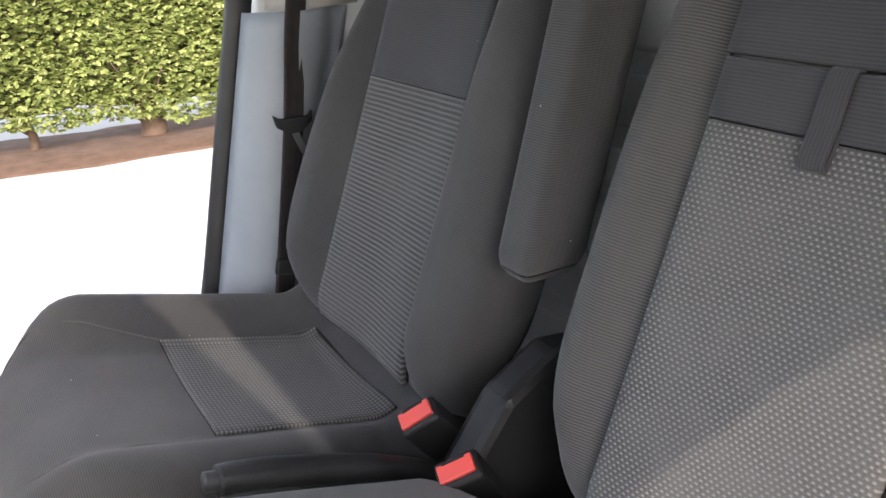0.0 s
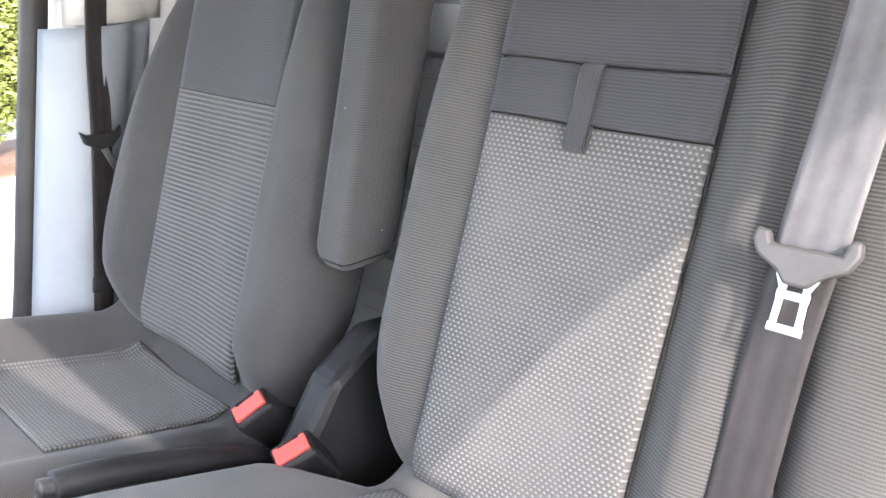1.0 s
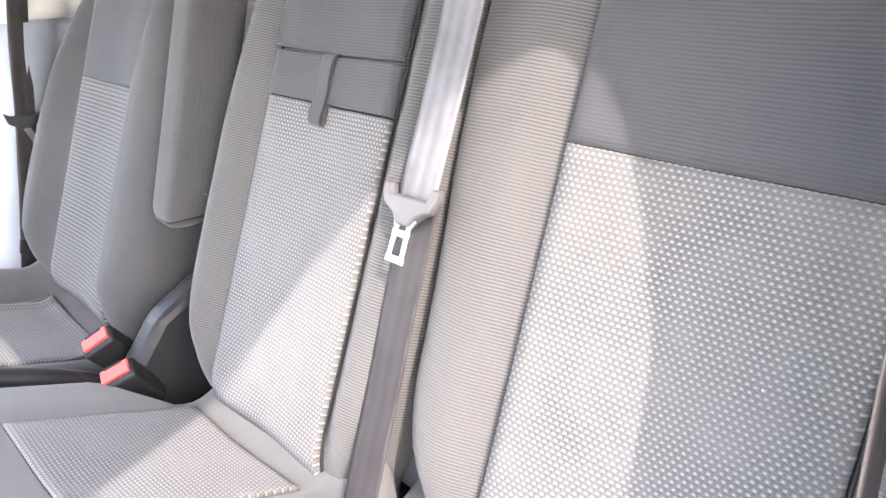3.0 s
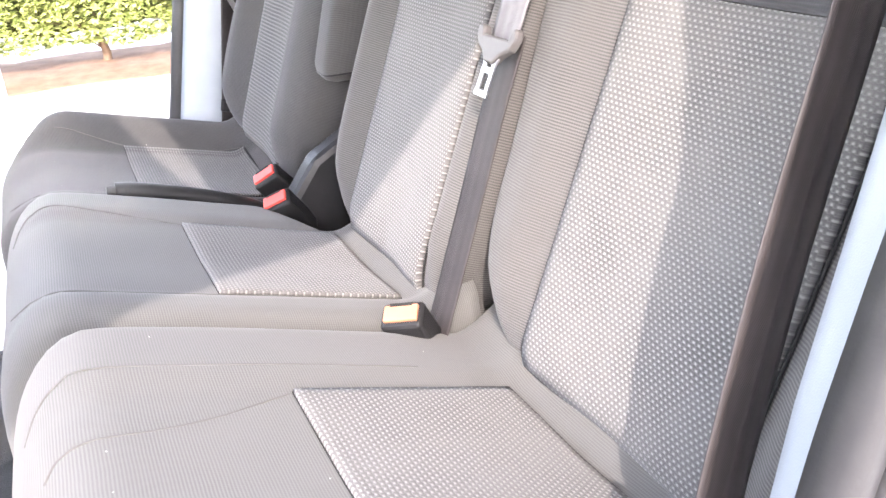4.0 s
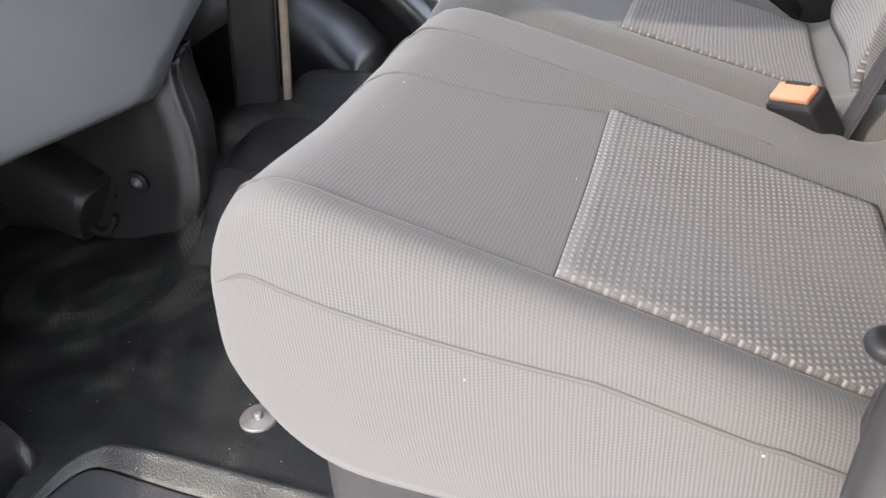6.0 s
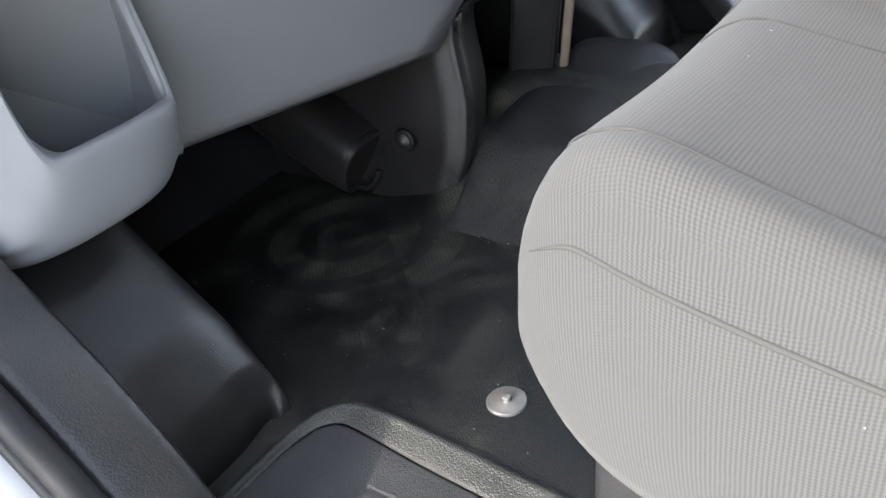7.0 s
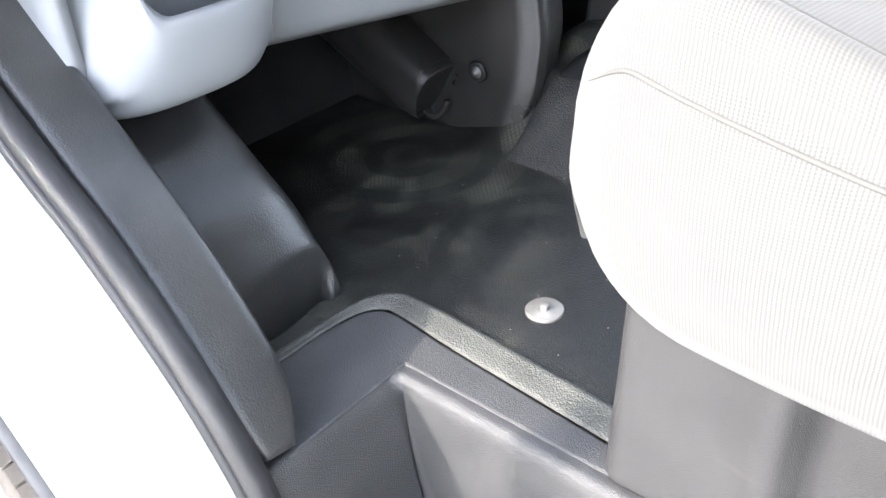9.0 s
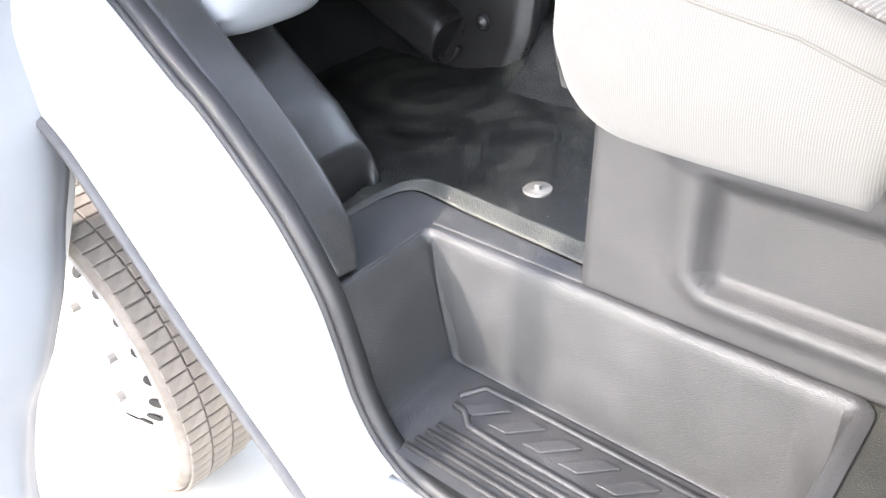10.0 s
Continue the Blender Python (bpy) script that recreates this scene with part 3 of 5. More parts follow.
# A pillars and windscreen
for far in (False, True):
    path = flip(spline([(-1.02, 0.02, 1.12), (-0.86, 0.03, 1.25), (-0.70, 0.04, 1.33), (-0.40, 0.05, 1.53), (-0.12, 0.06, 1.715), (0.135, 0.06, 1.88), (0.34, 0.055, 2.0), (0.55, 0.05, 2.03), (0.95, 0.05, 2.04)], 60), far)
    tagged(new("a_pillar", sweep("a_pillar", path, ring(0.05, 0.055, 12, 3), BULK, up=(0, 1, 0))), "light grey windscreen pillar", "pillar", kind="structure")
def screen_fn(u, v):
    y = 0.06 + 1.64 * u
    return (-0.95 + 0.95 * v - 0.10 * math.sin(math.pi * u), y, 1.225 + 0.60 * v)
ws = new("window_front", fix_normals(slab("window_front", screen_fn, 24, 12, 0.005, GLASS)))
tagged(ws, "clear windscreen glass", "windscreen", kind="structure")

# rail between the door opening and the roof
for far in (False, True):
    def rail(u, v, far=far):
        x = -0.05 + 1.06 * u
        low = 1.80 + 0.16 * smooth(-0.05, 0.36, x) + 0.02 * smooth(0.36, 0.6, x)
        y = 0.035 + 0.02 * v
        return (x, 2 * VAN_MID - y if far else y, low + (roof_fn((x + 0.03) / 1.11, 0.05)[2] - 0.004 - low) * v)
    tagged(new("roof_rail", fix_normals(slab("roof_rail", rail, 30, 4, 0.02, BULK))), "light grey rail above the door opening", "roof rail", kind="structure")

# firewall, front floor and footwell
def firewall_fn(u, v):
    y = 0.02 + 1.72 * u
    z = 0.66 + 0.72 * v
    return (-0.98 + 0.12 * (1 - smooth(0.66, 0.95, z)), y, z)
tagged(new("wall_front", fix_normals(slab("wall_front", firewall_fn, 12, 20, 0.04, BLACK))), "black firewall of the footwell", "firewall", kind="structure")

# ---- seats ----
Form = collections.namedtuple("Form", "corner inset nose nose_in round_x round_z deep lift lift_x bulge tuck roll_r roll_z")
DRIVER_FORM = Form(0.18, 0.66, 0.05, 0.0, 0.130, 0.150, 0.185, 0.095, 0.10, 0.020, 0.022, 0.055, 0.058)
BENCH_FORM = Form(0.256, 0.187, 0.028, 0.95, 0.096, 0.205, 0.181, 0.099, 0.111, 0.010, 0.016, 0.030, 0.030)


def cushion(seat, label, check, panel_y, sides, z_ref=1.145, slope=0.27, x_front=0.018, length=0.547, panel=(0.272, 0.487), notch=(0, 0), pale=True, cloth=None, ext=0.0, far_roll=0.0, form=DRIVER_FORM, lean=0.0, outer_seam=False):
    """A seat cushion with side rolls, a woven panel, seams and piping. x runs from the front edge; panel_y and sides are places across the van."""
    y_mid, pw = (panel_y[0] + panel_y[1]) / 2, (panel_y[1] - panel_y[0]) / 2
    half = (y_mid - sides[0], sides[1] - y_mid)
    def width(x, s):
        w = half[s]
        for r, k in ((form.corner, form.inset), (form.nose, form.nose_in)):
            if x < r:
                w -= k * (r - math.sqrt(max(0.0, r * r - (r - x) ** 2)))
        return w - notch[s] * smooth(0.36 + ext, 0.44 + ext, x)
    def crown(x):
        rf = form.round_x
        z = z_ref - slope * (min(x, 0.455 + ext) + x_front - 0.29) + 0.05 * smooth(0.462 + ext, 0.568 + ext, x)
        if x < rf:
            z -= form.round_z * (1 - math.sqrt(max(0.0, 1 - ((rf - x) / rf) ** 2)))
        return z
    def under(x):
        low = z_ref - form.deep
        if x < form.lift_x:
            low += form.lift * (1 - math.sqrt(max(0.0, 1 - ((form.lift_x - x) / form.lift_x) ** 2)))
        if outer_seam:
            # cut away over the belt bracket
            low += 0.048 * smooth(0.362, 0.374, x)
        return min(low, crown(x) - 0.012 - form.roll_z)
    def top(y, x):
        s = 1 if y > 0 else 0
        w = width(x, s)
        a = abs(y)
        room = max(0.01, w - pw)
        z = crown(x) + 0.010 * smooth(pw - 0.004, pw + 0.03, a) * smooth(0.0, 0.12, x) - 0.005 * math.cos(math.pi * min(1, a / pw)) * 0.5
        z += lean * y
        if s:
            z += far_roll * smooth(pw - 0.02, pw + 0.06, a) * smooth(0.02, 0.16, x)
        r = min(form.roll_r, max(0.030, room * 0.9), w * 0.7)
        if a > w - r:
            z -= form.roll_z * (1 - math.sqrt(max(0.0, 1 - ((a - w + r) / r) ** 2)))
        return z
    n_top, n_side = 44, 12
    def flank(x, s, zr, f):
        w, lo = width(x, s), under(x)
        return w + form.bulge * math.sin(math.pi * f) * (0.45 + 0.55 * smooth(0.0, 0.15, x)) - form.tuck * f ** 3, zr + (lo - zr) * f
    def section(x):
        w0, w1, lo = width(x, 0), width(x, 1), under(x)
        pts = []
        for k in range(n_top + 1):
            q = -1 + 2 * k / n_top
            y = (w1 if q >= 0 else w0) * (1 - (1 - abs(q)) ** 1.6) * (1 if q >= 0 else -1)
            pts.append((y, top(y, x)))
        z0, z1 = pts[0][1], pts[-1][1]
        for k in range(1, n_side + 1):
            pts.append(flank(x, 1, z1, k / n_side))
        e1, e0 = pts[-1][0], flank(x, 0, z0, 1)[0]
        for k in range(1, 8):
            pts.append((e1 + (-e0 - e1) * k / 8, lo - 0.004))
        for k in range(n_side, 0, -1):
            y, z = flank(x, 0, z0, k / n_side)
            pts.append((-y, z))
        return pts
    xs = [0.0, 0.001, 0.003, 0.006, 0.010, 0.015, 0.021, 0.028, 0.036, 0.046, 0.058, 0.072, 0.088, 0.105] + [0.105 + (length - 0.105) * k / 34 for k in range(1, 35)]
    verts, uvs, faces = [], [], []
    front_run, last = 0.0, None
    for x in xs:
        sec = section(x)
        mid = (x, sec[n_top // 2][1])
        front_run += math.dist(mid, last) if last else 0.0
        last = mid
        run = 0.0
        start = -sum(math.dist(sec[i], sec[i + 1]) for i in range(n_top // 2))
        for k, (y, z) in enumerate(sec):
            if k:
                run += math.dist(sec[k - 1], sec[k])
            verts.append((x_front + x, y_mid + y, z))
            uvs.append((start + run, front_run))
    m = len(sec)
    for j in range(len(xs) - 1):
        for k in range(m):
            a, b = j * m + k, j * m + (k + 1) % m
            faces.append((a, b, b + m, a + m))
    faces.append(tuple(range(m)))
    faces.append(tuple((len(xs) - 1) * m + k for k in range(m))[::-1])
    body = mesh_of("cushion_body", verts, faces, cloth or CUSHION_CLOTH, uvs)
    bm = bmesh.new()
    bm.from_mesh(body)
    bmesh.ops.recalc_face_normals(bm, faces=bm.faces)
    bm.to_mesh(body)
    bm.free()
    seat = part("seat_cushion", body, seat, label)
    x0, x1 = panel
    def patch(u, v):
        y, x = pw * (2 * u - 1), x0 + (x1 - x0) * v
        return (x_front + x, y_mid + y, top(y, x) + 0.0014)
    part("seat_panel", fix_normals(slab("seat_panel", patch, 24, 24, 0.004, check, lambda u, v: (2 * pw * u, v * (x1 - x0)))), seat, "light woven cloth panel" if pale else "worn striped cloth panel darkened for shade")
    def line(pts, w, mat, nm, sink=0.0008):
        path = spline([(x_front + x, y_mid + y, top(y, x) + sink) for x, y in pts], 48)
        part(nm, sweep(nm, path, ring(w, w * 0.8, 6), mat), seat)
    line([(x0, -pw), (x0, -pw / 2), (x0, 0), (x0, pw / 2), (x0, pw)], 0.0012, SEAM, "seam")
    line([(x1, -pw), (x1, 0), (x1, pw)], 0.0022, SEAM, "seam")
    for s in (-1, 1):
        if s > 0 and outer_seam:
            # one seam runs in to the panel's corner, a second keeps to the roll
            line([(0.050, 0.052), (0.062, 0.066), (0.085, 0.071), (0.13, 0.080), (0.175, 0.096), (0.21, 0.115), (x0, pw)], 0.0009, CLOTH_SEAM, "stitching", 0.0)
            line([(0.034, pw), (0.045, pw + 0.018), (0.062, pw + 0.027), (0.09, pw + 0.032), (0.18, pw + 0.038), (0.28, pw + 0.040), (0.38, pw + 0.036)], 0.0009, CLOTH_SEAM, "stitching", 0.0)
            continue
        fan = 0.030 if s > 0 else 0.004
        line([(0.034, s * (pw + fan - 0.030)), (0.045, s * (pw + fan - 0.012)), (0.062, s * (pw + fan - 0.003)), (0.09, s * (pw + fan)), (0.14, s * (pw + 0.7 * fan)), (0.20, s * (pw + 0.35 * fan)), (0.27, s * pw), (0.4, s * pw), (x1, s * pw)], 0.0012, CLOTH_SEAM, "stitching", 0.0)
    # piping low on the roll
    for s in (0, 1):
        path = []
        for k in range(61):
            x = 0.030 + (0.34 if notch[s] else 0.46) * k / 60
            w = width(x, s)
            zr = top(w if s else -w, x)
            want = z_ref + 0.004 - 0.17 * max(0.0, x_front + x - 0.13) - 0.03 * (1 - smooth(0.0, 0.07, x)) + (0.0 if s else 0.030 * smooth(0.36, 0.43, x))
            y, z = flank(x, s, zr, min(0.9, max(0.05, (zr - want) / (zr - under(x)))))
            path.append(Vector((x_front + x, y_mid + (y if s else -y), z)))
        part("piping", sweep("piping", path, ring(0.0017, 0.0017, 8), CLOTH_SEAM, scale=lambda q: min(1.0, 0.15 + q * 12)), seat)
    return seat


def backrest(seat, y_mid, half, label, upper, check, base, recline, height=0.74, pw=0.128, rise=0.37, strip=False, taper=0.03, bolster=0.032, skew=0.0, cloth=None, far_taper=0.0):
    """A seat back: rolled sides round a flat middle, panel below, plain cloth above. Its own z runs up the back, -x is the front."""
    m = pose(base[0], y_mid, base[1], 0, recline, 0)
    def width(s, far_side=False):
        w = half - (far_taper * smooth(0.14, 0.66, s) if far_side else 0.0) - taper * smooth(0.30, height, s) - 0.045 * (1 - smooth(0.0, 0.18, s)) ** 1.5
        top_r = 0.10
        if s > height - top_r:
            w -= 0.5 * (top_r - math.sqrt(max(0.0, top_r ** 2 - (s - height + top_r) ** 2)))
        return w
    def front(y, s):
        w = width(s, y > 0)
        a = abs(y - skew)
        d = -0.004 * math.cos(math.pi * min(1, a / pw)) + bolster * smooth(pw - 0.004, pw + 0.05, a) * (0.4 + 0.6 * smooth(0.75, 0.35, s)) * smooth(-0.02, 0.10, s)
        r = min(0.05, (w - pw) * 0.7)
        a = abs(y)
        if a > w - r:
            d -= (r * 1.0) * (1 - math.sqrt(max(0.0, 1 - ((a - w + r) / r) ** 2)))
        if s < 0.05:
            d -= 0.03 * (1 - math.sqrt(max(0.0, 1 - ((0.05 - s) / 0.05) ** 2)))
        if s > height - 0.07:
            d -= 0.06 * (1 - math.sqrt(max(0.0, 1 - ((s - height + 0.07) / 0.07) ** 2)))
        return d
    nf = 48
    def section(s):
        w0, w = width(s), width(s, True)
        pts = []
        for k in range(nf + 1):
            q = -1 + 2 * k / nf
            y = (w if q >= 0 else w0) * (1 - (1 - abs(q)) ** 1.4) * (1 if q >= 0 else -1)
            pts.append((y, -front(y, s)))
        e = pts[-1][1]
        deep = 0.095 - 0.03 * smooth(0.4, height, s)
        for k in range(1, 7):
            f = k / 6
            pts.append((w - 0.025 * f ** 2.5, e + (deep - e) * f))
        for k in range(1, 6):
            pts.append((w - 0.025 - (w + w0 - 0.05) * k / 6, deep + 0.004))
        for k in range(6, 0, -1):
            f = k / 6
            pts.append((-(w0 - 0.025 * f ** 2.5), e + (deep - e) * f))
        return pts
    ss = [0, 0.002, 0.006, 0.012, 0.02, 0.03, 0.042, 0.056] + [0.056 + (height - 0.13) * k / 34 for k in range(1, 35)] + [height - 0.074 + 0.074 * math.sin(k / 8 * math.pi / 2) for k in range(1, 9)]
    verts, uvs, faces = [], [], []
    for s in ss:
        sec = section(s)
        start = -sum(math.dist(sec[i], sec[i + 1]) for i in range(nf // 2))
        run = 0.0
        for k, (y, d) in enumerate(sec):
            if k:
                run += math.dist(sec[k - 1], sec[k])
            verts.append(m @ Vector((d, y, s)))
            uvs.append((start + run, s))
    n = len(sec)
    for j in range(len(ss) - 1):
        for k in range(n):
            a, b = j * n + k, j * n + (k + 1) % n
            faces.append((a, b, b + n, a + n))
    faces.append(tuple(range(n))[::-1])
    faces.append(tuple((len(ss) - 1) * n + k for k in range(n)))
    body = mesh_of("back_body", verts, faces, cloth or CLOTH, uvs)
    bm = bmesh.new()
    bm.from_mesh(body)
    bmesh.ops.recalc_face_normals(bm, faces=bm.faces)
    bm.to_mesh(body)
    bm.free()
    seat = part("backrest", body, seat, label)
    def patch(s0, s1, lift, w):
        def fn(u, v):
            y, s = skew + w * (2 * u - 1), s0 + (s1 - s0) * v
            return m @ Vector((-front(y, s) - lift, y, s))
        return fn
    def piece(nm, s0, s1, lift, mat, lab="", w=pw):
        part(nm, fix_normals(slab(nm, patch(s0, s1, lift, w), 18, 24, 0.008, mat, lambda u, v: (2 * w * u, s0 + (s1 - s0) * v))), seat, lab)
    piece("back_panel", 0.012, rise, 0.003, check, "light woven cloth panel")
    if strip:
        piece("flap_strip", rise + 0.002, rise + 0.056, 0.006, upper, "charcoal cloth flap edge")
        piece("upper_panel", rise + 0.060, height - 0.05, 0.008, upper, "charcoal cloth panel")
    else:
        piece("upper_panel", rise + 0.001, height - 0.05, 0.0035, upper, "charcoal cloth panel")
    def line(pts, w, mat, nm):
        path = spline([m @ Vector((-front(y, s) - 0.0035, y, s)) for y, s in pts], 60)
        part(nm, sweep(nm, path, ring(w, w, 6), mat, up=(1, 0, 0.3)), seat)
    for sgn in (-1, 1):
        line([(skew + sgn * (pw + 0.002), 0.015 + (height - 0.08) * k / 16) for k in range(17)], 0.0017, SEAM, "seam")
    line([(skew - pw, rise), (skew, rise), (skew + pw, rise)], 0.0018, SEAM, "seam")
    return seat, m, front


bench = thing("passenger_bench", "grey cloth double passenger bench with checked panels beside open door", "bench seat", "cab seats", at=(0.3, 0.6, 0.70))
driver = thing("driver_seat", "grey cloth driver seat darkened for shade, with striped panels and folded armrest", "car seat", "cab seats", at=(0.3, 1.38, 0.70))
cushion(bench, "ribbed grey cloth with a light checked panel", CHECK, (0.156, 0.424), (0.113, 0.572), x_front=0.073, length=0.534, panel=(0.245, 0.463), ext=0.009, form=BENCH_FORM, z_ref=1.182, slope=0.349, lean=-0.07, outer_seam=True)
cushion(bench, "ribbed grey cloth with a light checked panel", CHECK, (0.661, 0.919), (0.580, 1.05), notch=(0, 0.10), x_front=0.059, length=0.528, panel=(0.243, 0.459), ext=0.005, form=BENCH_FORM, z_ref=1.150, slope=0.32, lean=-0.055)
cushion(driver, "worn grey cloth darkened for shade", DIM_CHECK, (1.270, 1.545), (1.180, 1.640), z_ref=1.070, slope=0.26, x_front=0.035, panel=(0.246, 0.487), notch=(0.04, 0.0), pale=False, cloth=DRIVER_CLOTH, far_roll=0.058)
b1, m1, f1 = backrest(bench, 0.300, 0.262, "grey cloth back with a checked panel", DARK_CLOTH, CHECK, (0.566, 1.090), 19.4, rise=0.400, pw=0.140, taper=0.012, skew=0.003, far_taper=-0.035)
b2, m2, f2 = backrest(bench, 0.790, 0.222, "grey cloth back with fold-down flap", DARK_CLOTH, CHECK, (0.545, 1.075), 20.0, rise=0.408, strip=True, pw=0.123, taper=0.015)
b3, m3, f3 = backrest(driver, 1.390, 0.262, "grey cloth back darkened for shade, with a striped panel", DARK_CLOTH, STRIPE, (0.525, 1.062), 19.4, rise=0.388, pw=0.136, bolster=0.05, taper=0.055, far_taper=0.07, cloth=DRIVER_CLOTH)

loop_path = [m2 @ Vector((-f2(0.0, q) - o, 0.012, q)) for q, o in ((0.468, 0.008), (0.463, 0.017), (0.445, 0.019), (0.42, 0.018), (0.392, 0.020), (0.385, 0.017), (0.388, 0.012), (0.41, 0.011), (0.44, 0.012))]

# seat base below the bench
def base_plan(u):
    """Front of the base, round the corner, along the door side."""
    d = u * 1.46
    r = 0.025
    if d < 0.76:
        return (0.067, 1.025 - d, -1, 0)
    q = d - 0.76
    arc = r * math.pi / 2
    if q < arc:
        a = math.pi + q / arc * math.pi / 2
        return (0.067 + r + r * math.cos(a), 0.265 + r * math.sin(a), math.cos(a), math.sin(a))
    return (0.092 + q - arc, 0.24, 0, -1)
def base_skin(u, v):
    x, y, nx, ny = base_plan(u)
    z = 0.704 + 0.285 * v
    tilt = 0.014 * v
    deep = 0.0
    if ny < -0.99:
        # moulded recess with a soft rolled edge
        top_z, low_z = 0.935, 0.757 + 0.02 * max(0.0, 0.30 - x)
        e = min((x - 0.225) / 0.05, (z - low_z) / 0.03, (top_z - z) / 0.05)
        cx, cz = 0.30, 0.80
        if x < cx and z < cz:
            e = min(e, (0.073 - math.hypot(x - cx, (z - cz) * 1.4)) / 0.04)
        deep = 0.026 * smooth(0.0, 0.8, e) - 0.006 * smooth(-0.9, -0.1, e) * (1 - smooth(0.0, 0.6, e))
    return (x - nx * tilt, y - ny * (tilt * 0.3 + deep), z)
part("base_cover", fix_normals(slab("base_cover", base_skin, 150, 60, 0.012, CHARCOAL)), bench, "dark grey plastic base with moulded recess")
part("seat_frame", box("seat_frame", (0.50, 0.70, 0.24), BLACK, pose(0.38, 0.62, 0.86), 0.02), bench)
part("base_cover", box("base_cover", (0.46, 0.38, 0.27), CHARCOAL, pose(0.33, 1.375, 0.838), 0.012), driver, "dark grey plastic base")

# ---- dashboard ----
DEEPER = Matrix.Translation((0.254, -0.152, 1.35)) @ Matrix.Scale(1.17, 4) @ Matrix.Translation((-0.254, 0.169, -1.33))
dash = thing("dashboard", "blue-grey plastic dashboard with open door-side pocket", "dashboard")
def dash_face(u, v):
    y = 0.22 + (0.62 + 0.26 * smooth(0.0, 0.6, v) * smooth(0.6, 1.0, u)) * u
    zb = 0.962
    xb = -0.460 - 0.38 * max(0.0, 0.84 - y)
    z = zb + (1.36 - zb) * v
    return (xb + 0.10 * v - 0.02 * (1 - smooth(0, 0.05, v)), y, z)
part("glovebox_face", fix_normals(slab("glovebox_face", dash_face, 12, 24, 0.03, BLUE_GREY)), dash)
def dash_top(u, v):
    y = 0.03 + 1.70 * u
    return (-0.40 - 0.60 * v, y, 1.352 - 0.05 * v)
part("dash_top", fix_normals(slab("dash_top", dash_top, 8, 8, 0.03, CHARCOAL)), dash, "dark grey top pad")
def dash_driver(u, v):
    y = 0.93 + 0.81 * u
    return (-0.50 + 0.10 * v, y, 0.99 + 0.36 * v)
part("driver_side_face", fix_normals(slab("driver_side_face", dash_driver, 8, 8, 0.03, CHARCOAL)), dash, "dark grey lower dash")
pocket_lines = {}
def pocket_line(u, prof):
    if u not in pocket_lines:
        pocket_lines[u] = spline(prof, 48)
    return pocket_lines[u]
def pocket(u, v):
    """Outer wall, rolled lip, inner wall and bottom of the pocket, from door side round to the glovebox."""
    a = math.pi * (1.05 - 1.12 * u)
    c, q = math.cos(a), math.sin(a)
    sx, sy = math.copysign(abs(q) ** 0.70, q), -math.copysign(abs(c) ** 0.70, c)
    yo = 0.178 + 0.132 * sy
    zt = 1.108 + 0.26 * (1 - smooth(0.040, 0.135, yo)) ** 1.7 + 0.26 * smooth(0.272, 0.306, yo) ** 1.5
    def out(r, z):
        return (-0.475 + 0.110 * sx * r - 0.25 * max(0.0, z - 1.10), 0.178 - 0.018 * (1 - smooth(1.0, 1.10, z)) + 0.132 * sy * r + (0.060 * smooth(1.03, 1.24, z) * -sy * r if sy < 0 else 0.0), z)
    def inn(r, z):
        return (-0.478 + 0.094 * sx * r - 0.25 * max(0.0, z - 1.10), 0.190 + 0.110 * sy * r, z)
    prof = [out(0.40, 1.017), out(0.68, 1.018), out(0.81, 1.024), out(0.885, 1.040), out(0.93, 1.064), out(0.965, zt - 0.018), out(0.968, zt - 0.006), out(0.945, zt),
            inn(1.04, zt), inn(0.995, zt - 0.005), inn(0.97, zt - 0.016), inn(0.90, 1.07), inn(0.82, 1.050), inn(0.6, 1.043), inn(0.0, 1.043)]
    return DEEPER @ pocket_line(u, prof)[round(v * 48)]
part("pocket", fix_normals(slab("pocket", pocket, 72, 48, 0.002, BLUE_GREY)), dash, "open blue-grey storage pocket")
part("pocket_back", fix_normals(slab("pocket_back", lambda u, v: DEEPER @ Vector((-0.484 - 0.08 * v, 0.08 + 0.24 * u, 1.03 + 0.33 * v)), 6, 6, 0.01, BLUE_GREY)), dash)
def end_panel(u, v):
    return Vector((-0.535 - 0.36 * u + 0.02 * v, 0.122 + 0.006 * u, 0.990 + 0.38 * v))
part("end_panel", fix_normals(slab("end_panel", end_panel, 8, 8, 0.02, BLUE_GREY)), dash, "pale blue-grey end panel")

# centre console cover in the footwell
console = thing("console_cover", "black plastic console cover with a bolt and a lobe", "console")
def console_skin(u, v):
    """Side of the cover, a soft upright ridge, and the rear face turning away."""
    z = 0.700 + 0.31 * v
    lean = 0.077 * v
    ridge = -0.452 + 0.026 * smooth(0.700, 0.810, z) - 0.030 * smooth(0.86, 1.0, z)
    if u < 0.6:
        k = u / 0.6
        soft = 0.014 * smooth(0.90, 1.0, k) ** 2
        return (-0.93 + (ridge + 0.93) * k, 0.805 - 0.015 * k + lean + soft, z)
    k = (u - 0.6) / 0.4
    wide = 0.040 + 0.075 * smooth(0.700, 0.80, z)
    return (ridge + 0.010 * math.sin(math.pi * min(1.0, k * 2.5)) - 0.03 * k, 0.804 + lean + wide * k, z)
part("side_panel", fix_normals(slab("side_panel", console_skin, 110, 40, 0.012, CONSOLE)), console)
lobe_path = spline([(-0.622, 0.790, 0.770), (-0.628, 0.790, 0.773), (-0.645, 0.790, 0.780), (-0.74, 0.795, 0.826), (-0.84, 0.80, 0.88), (-0.95, 0.81, 0.93)], 40)
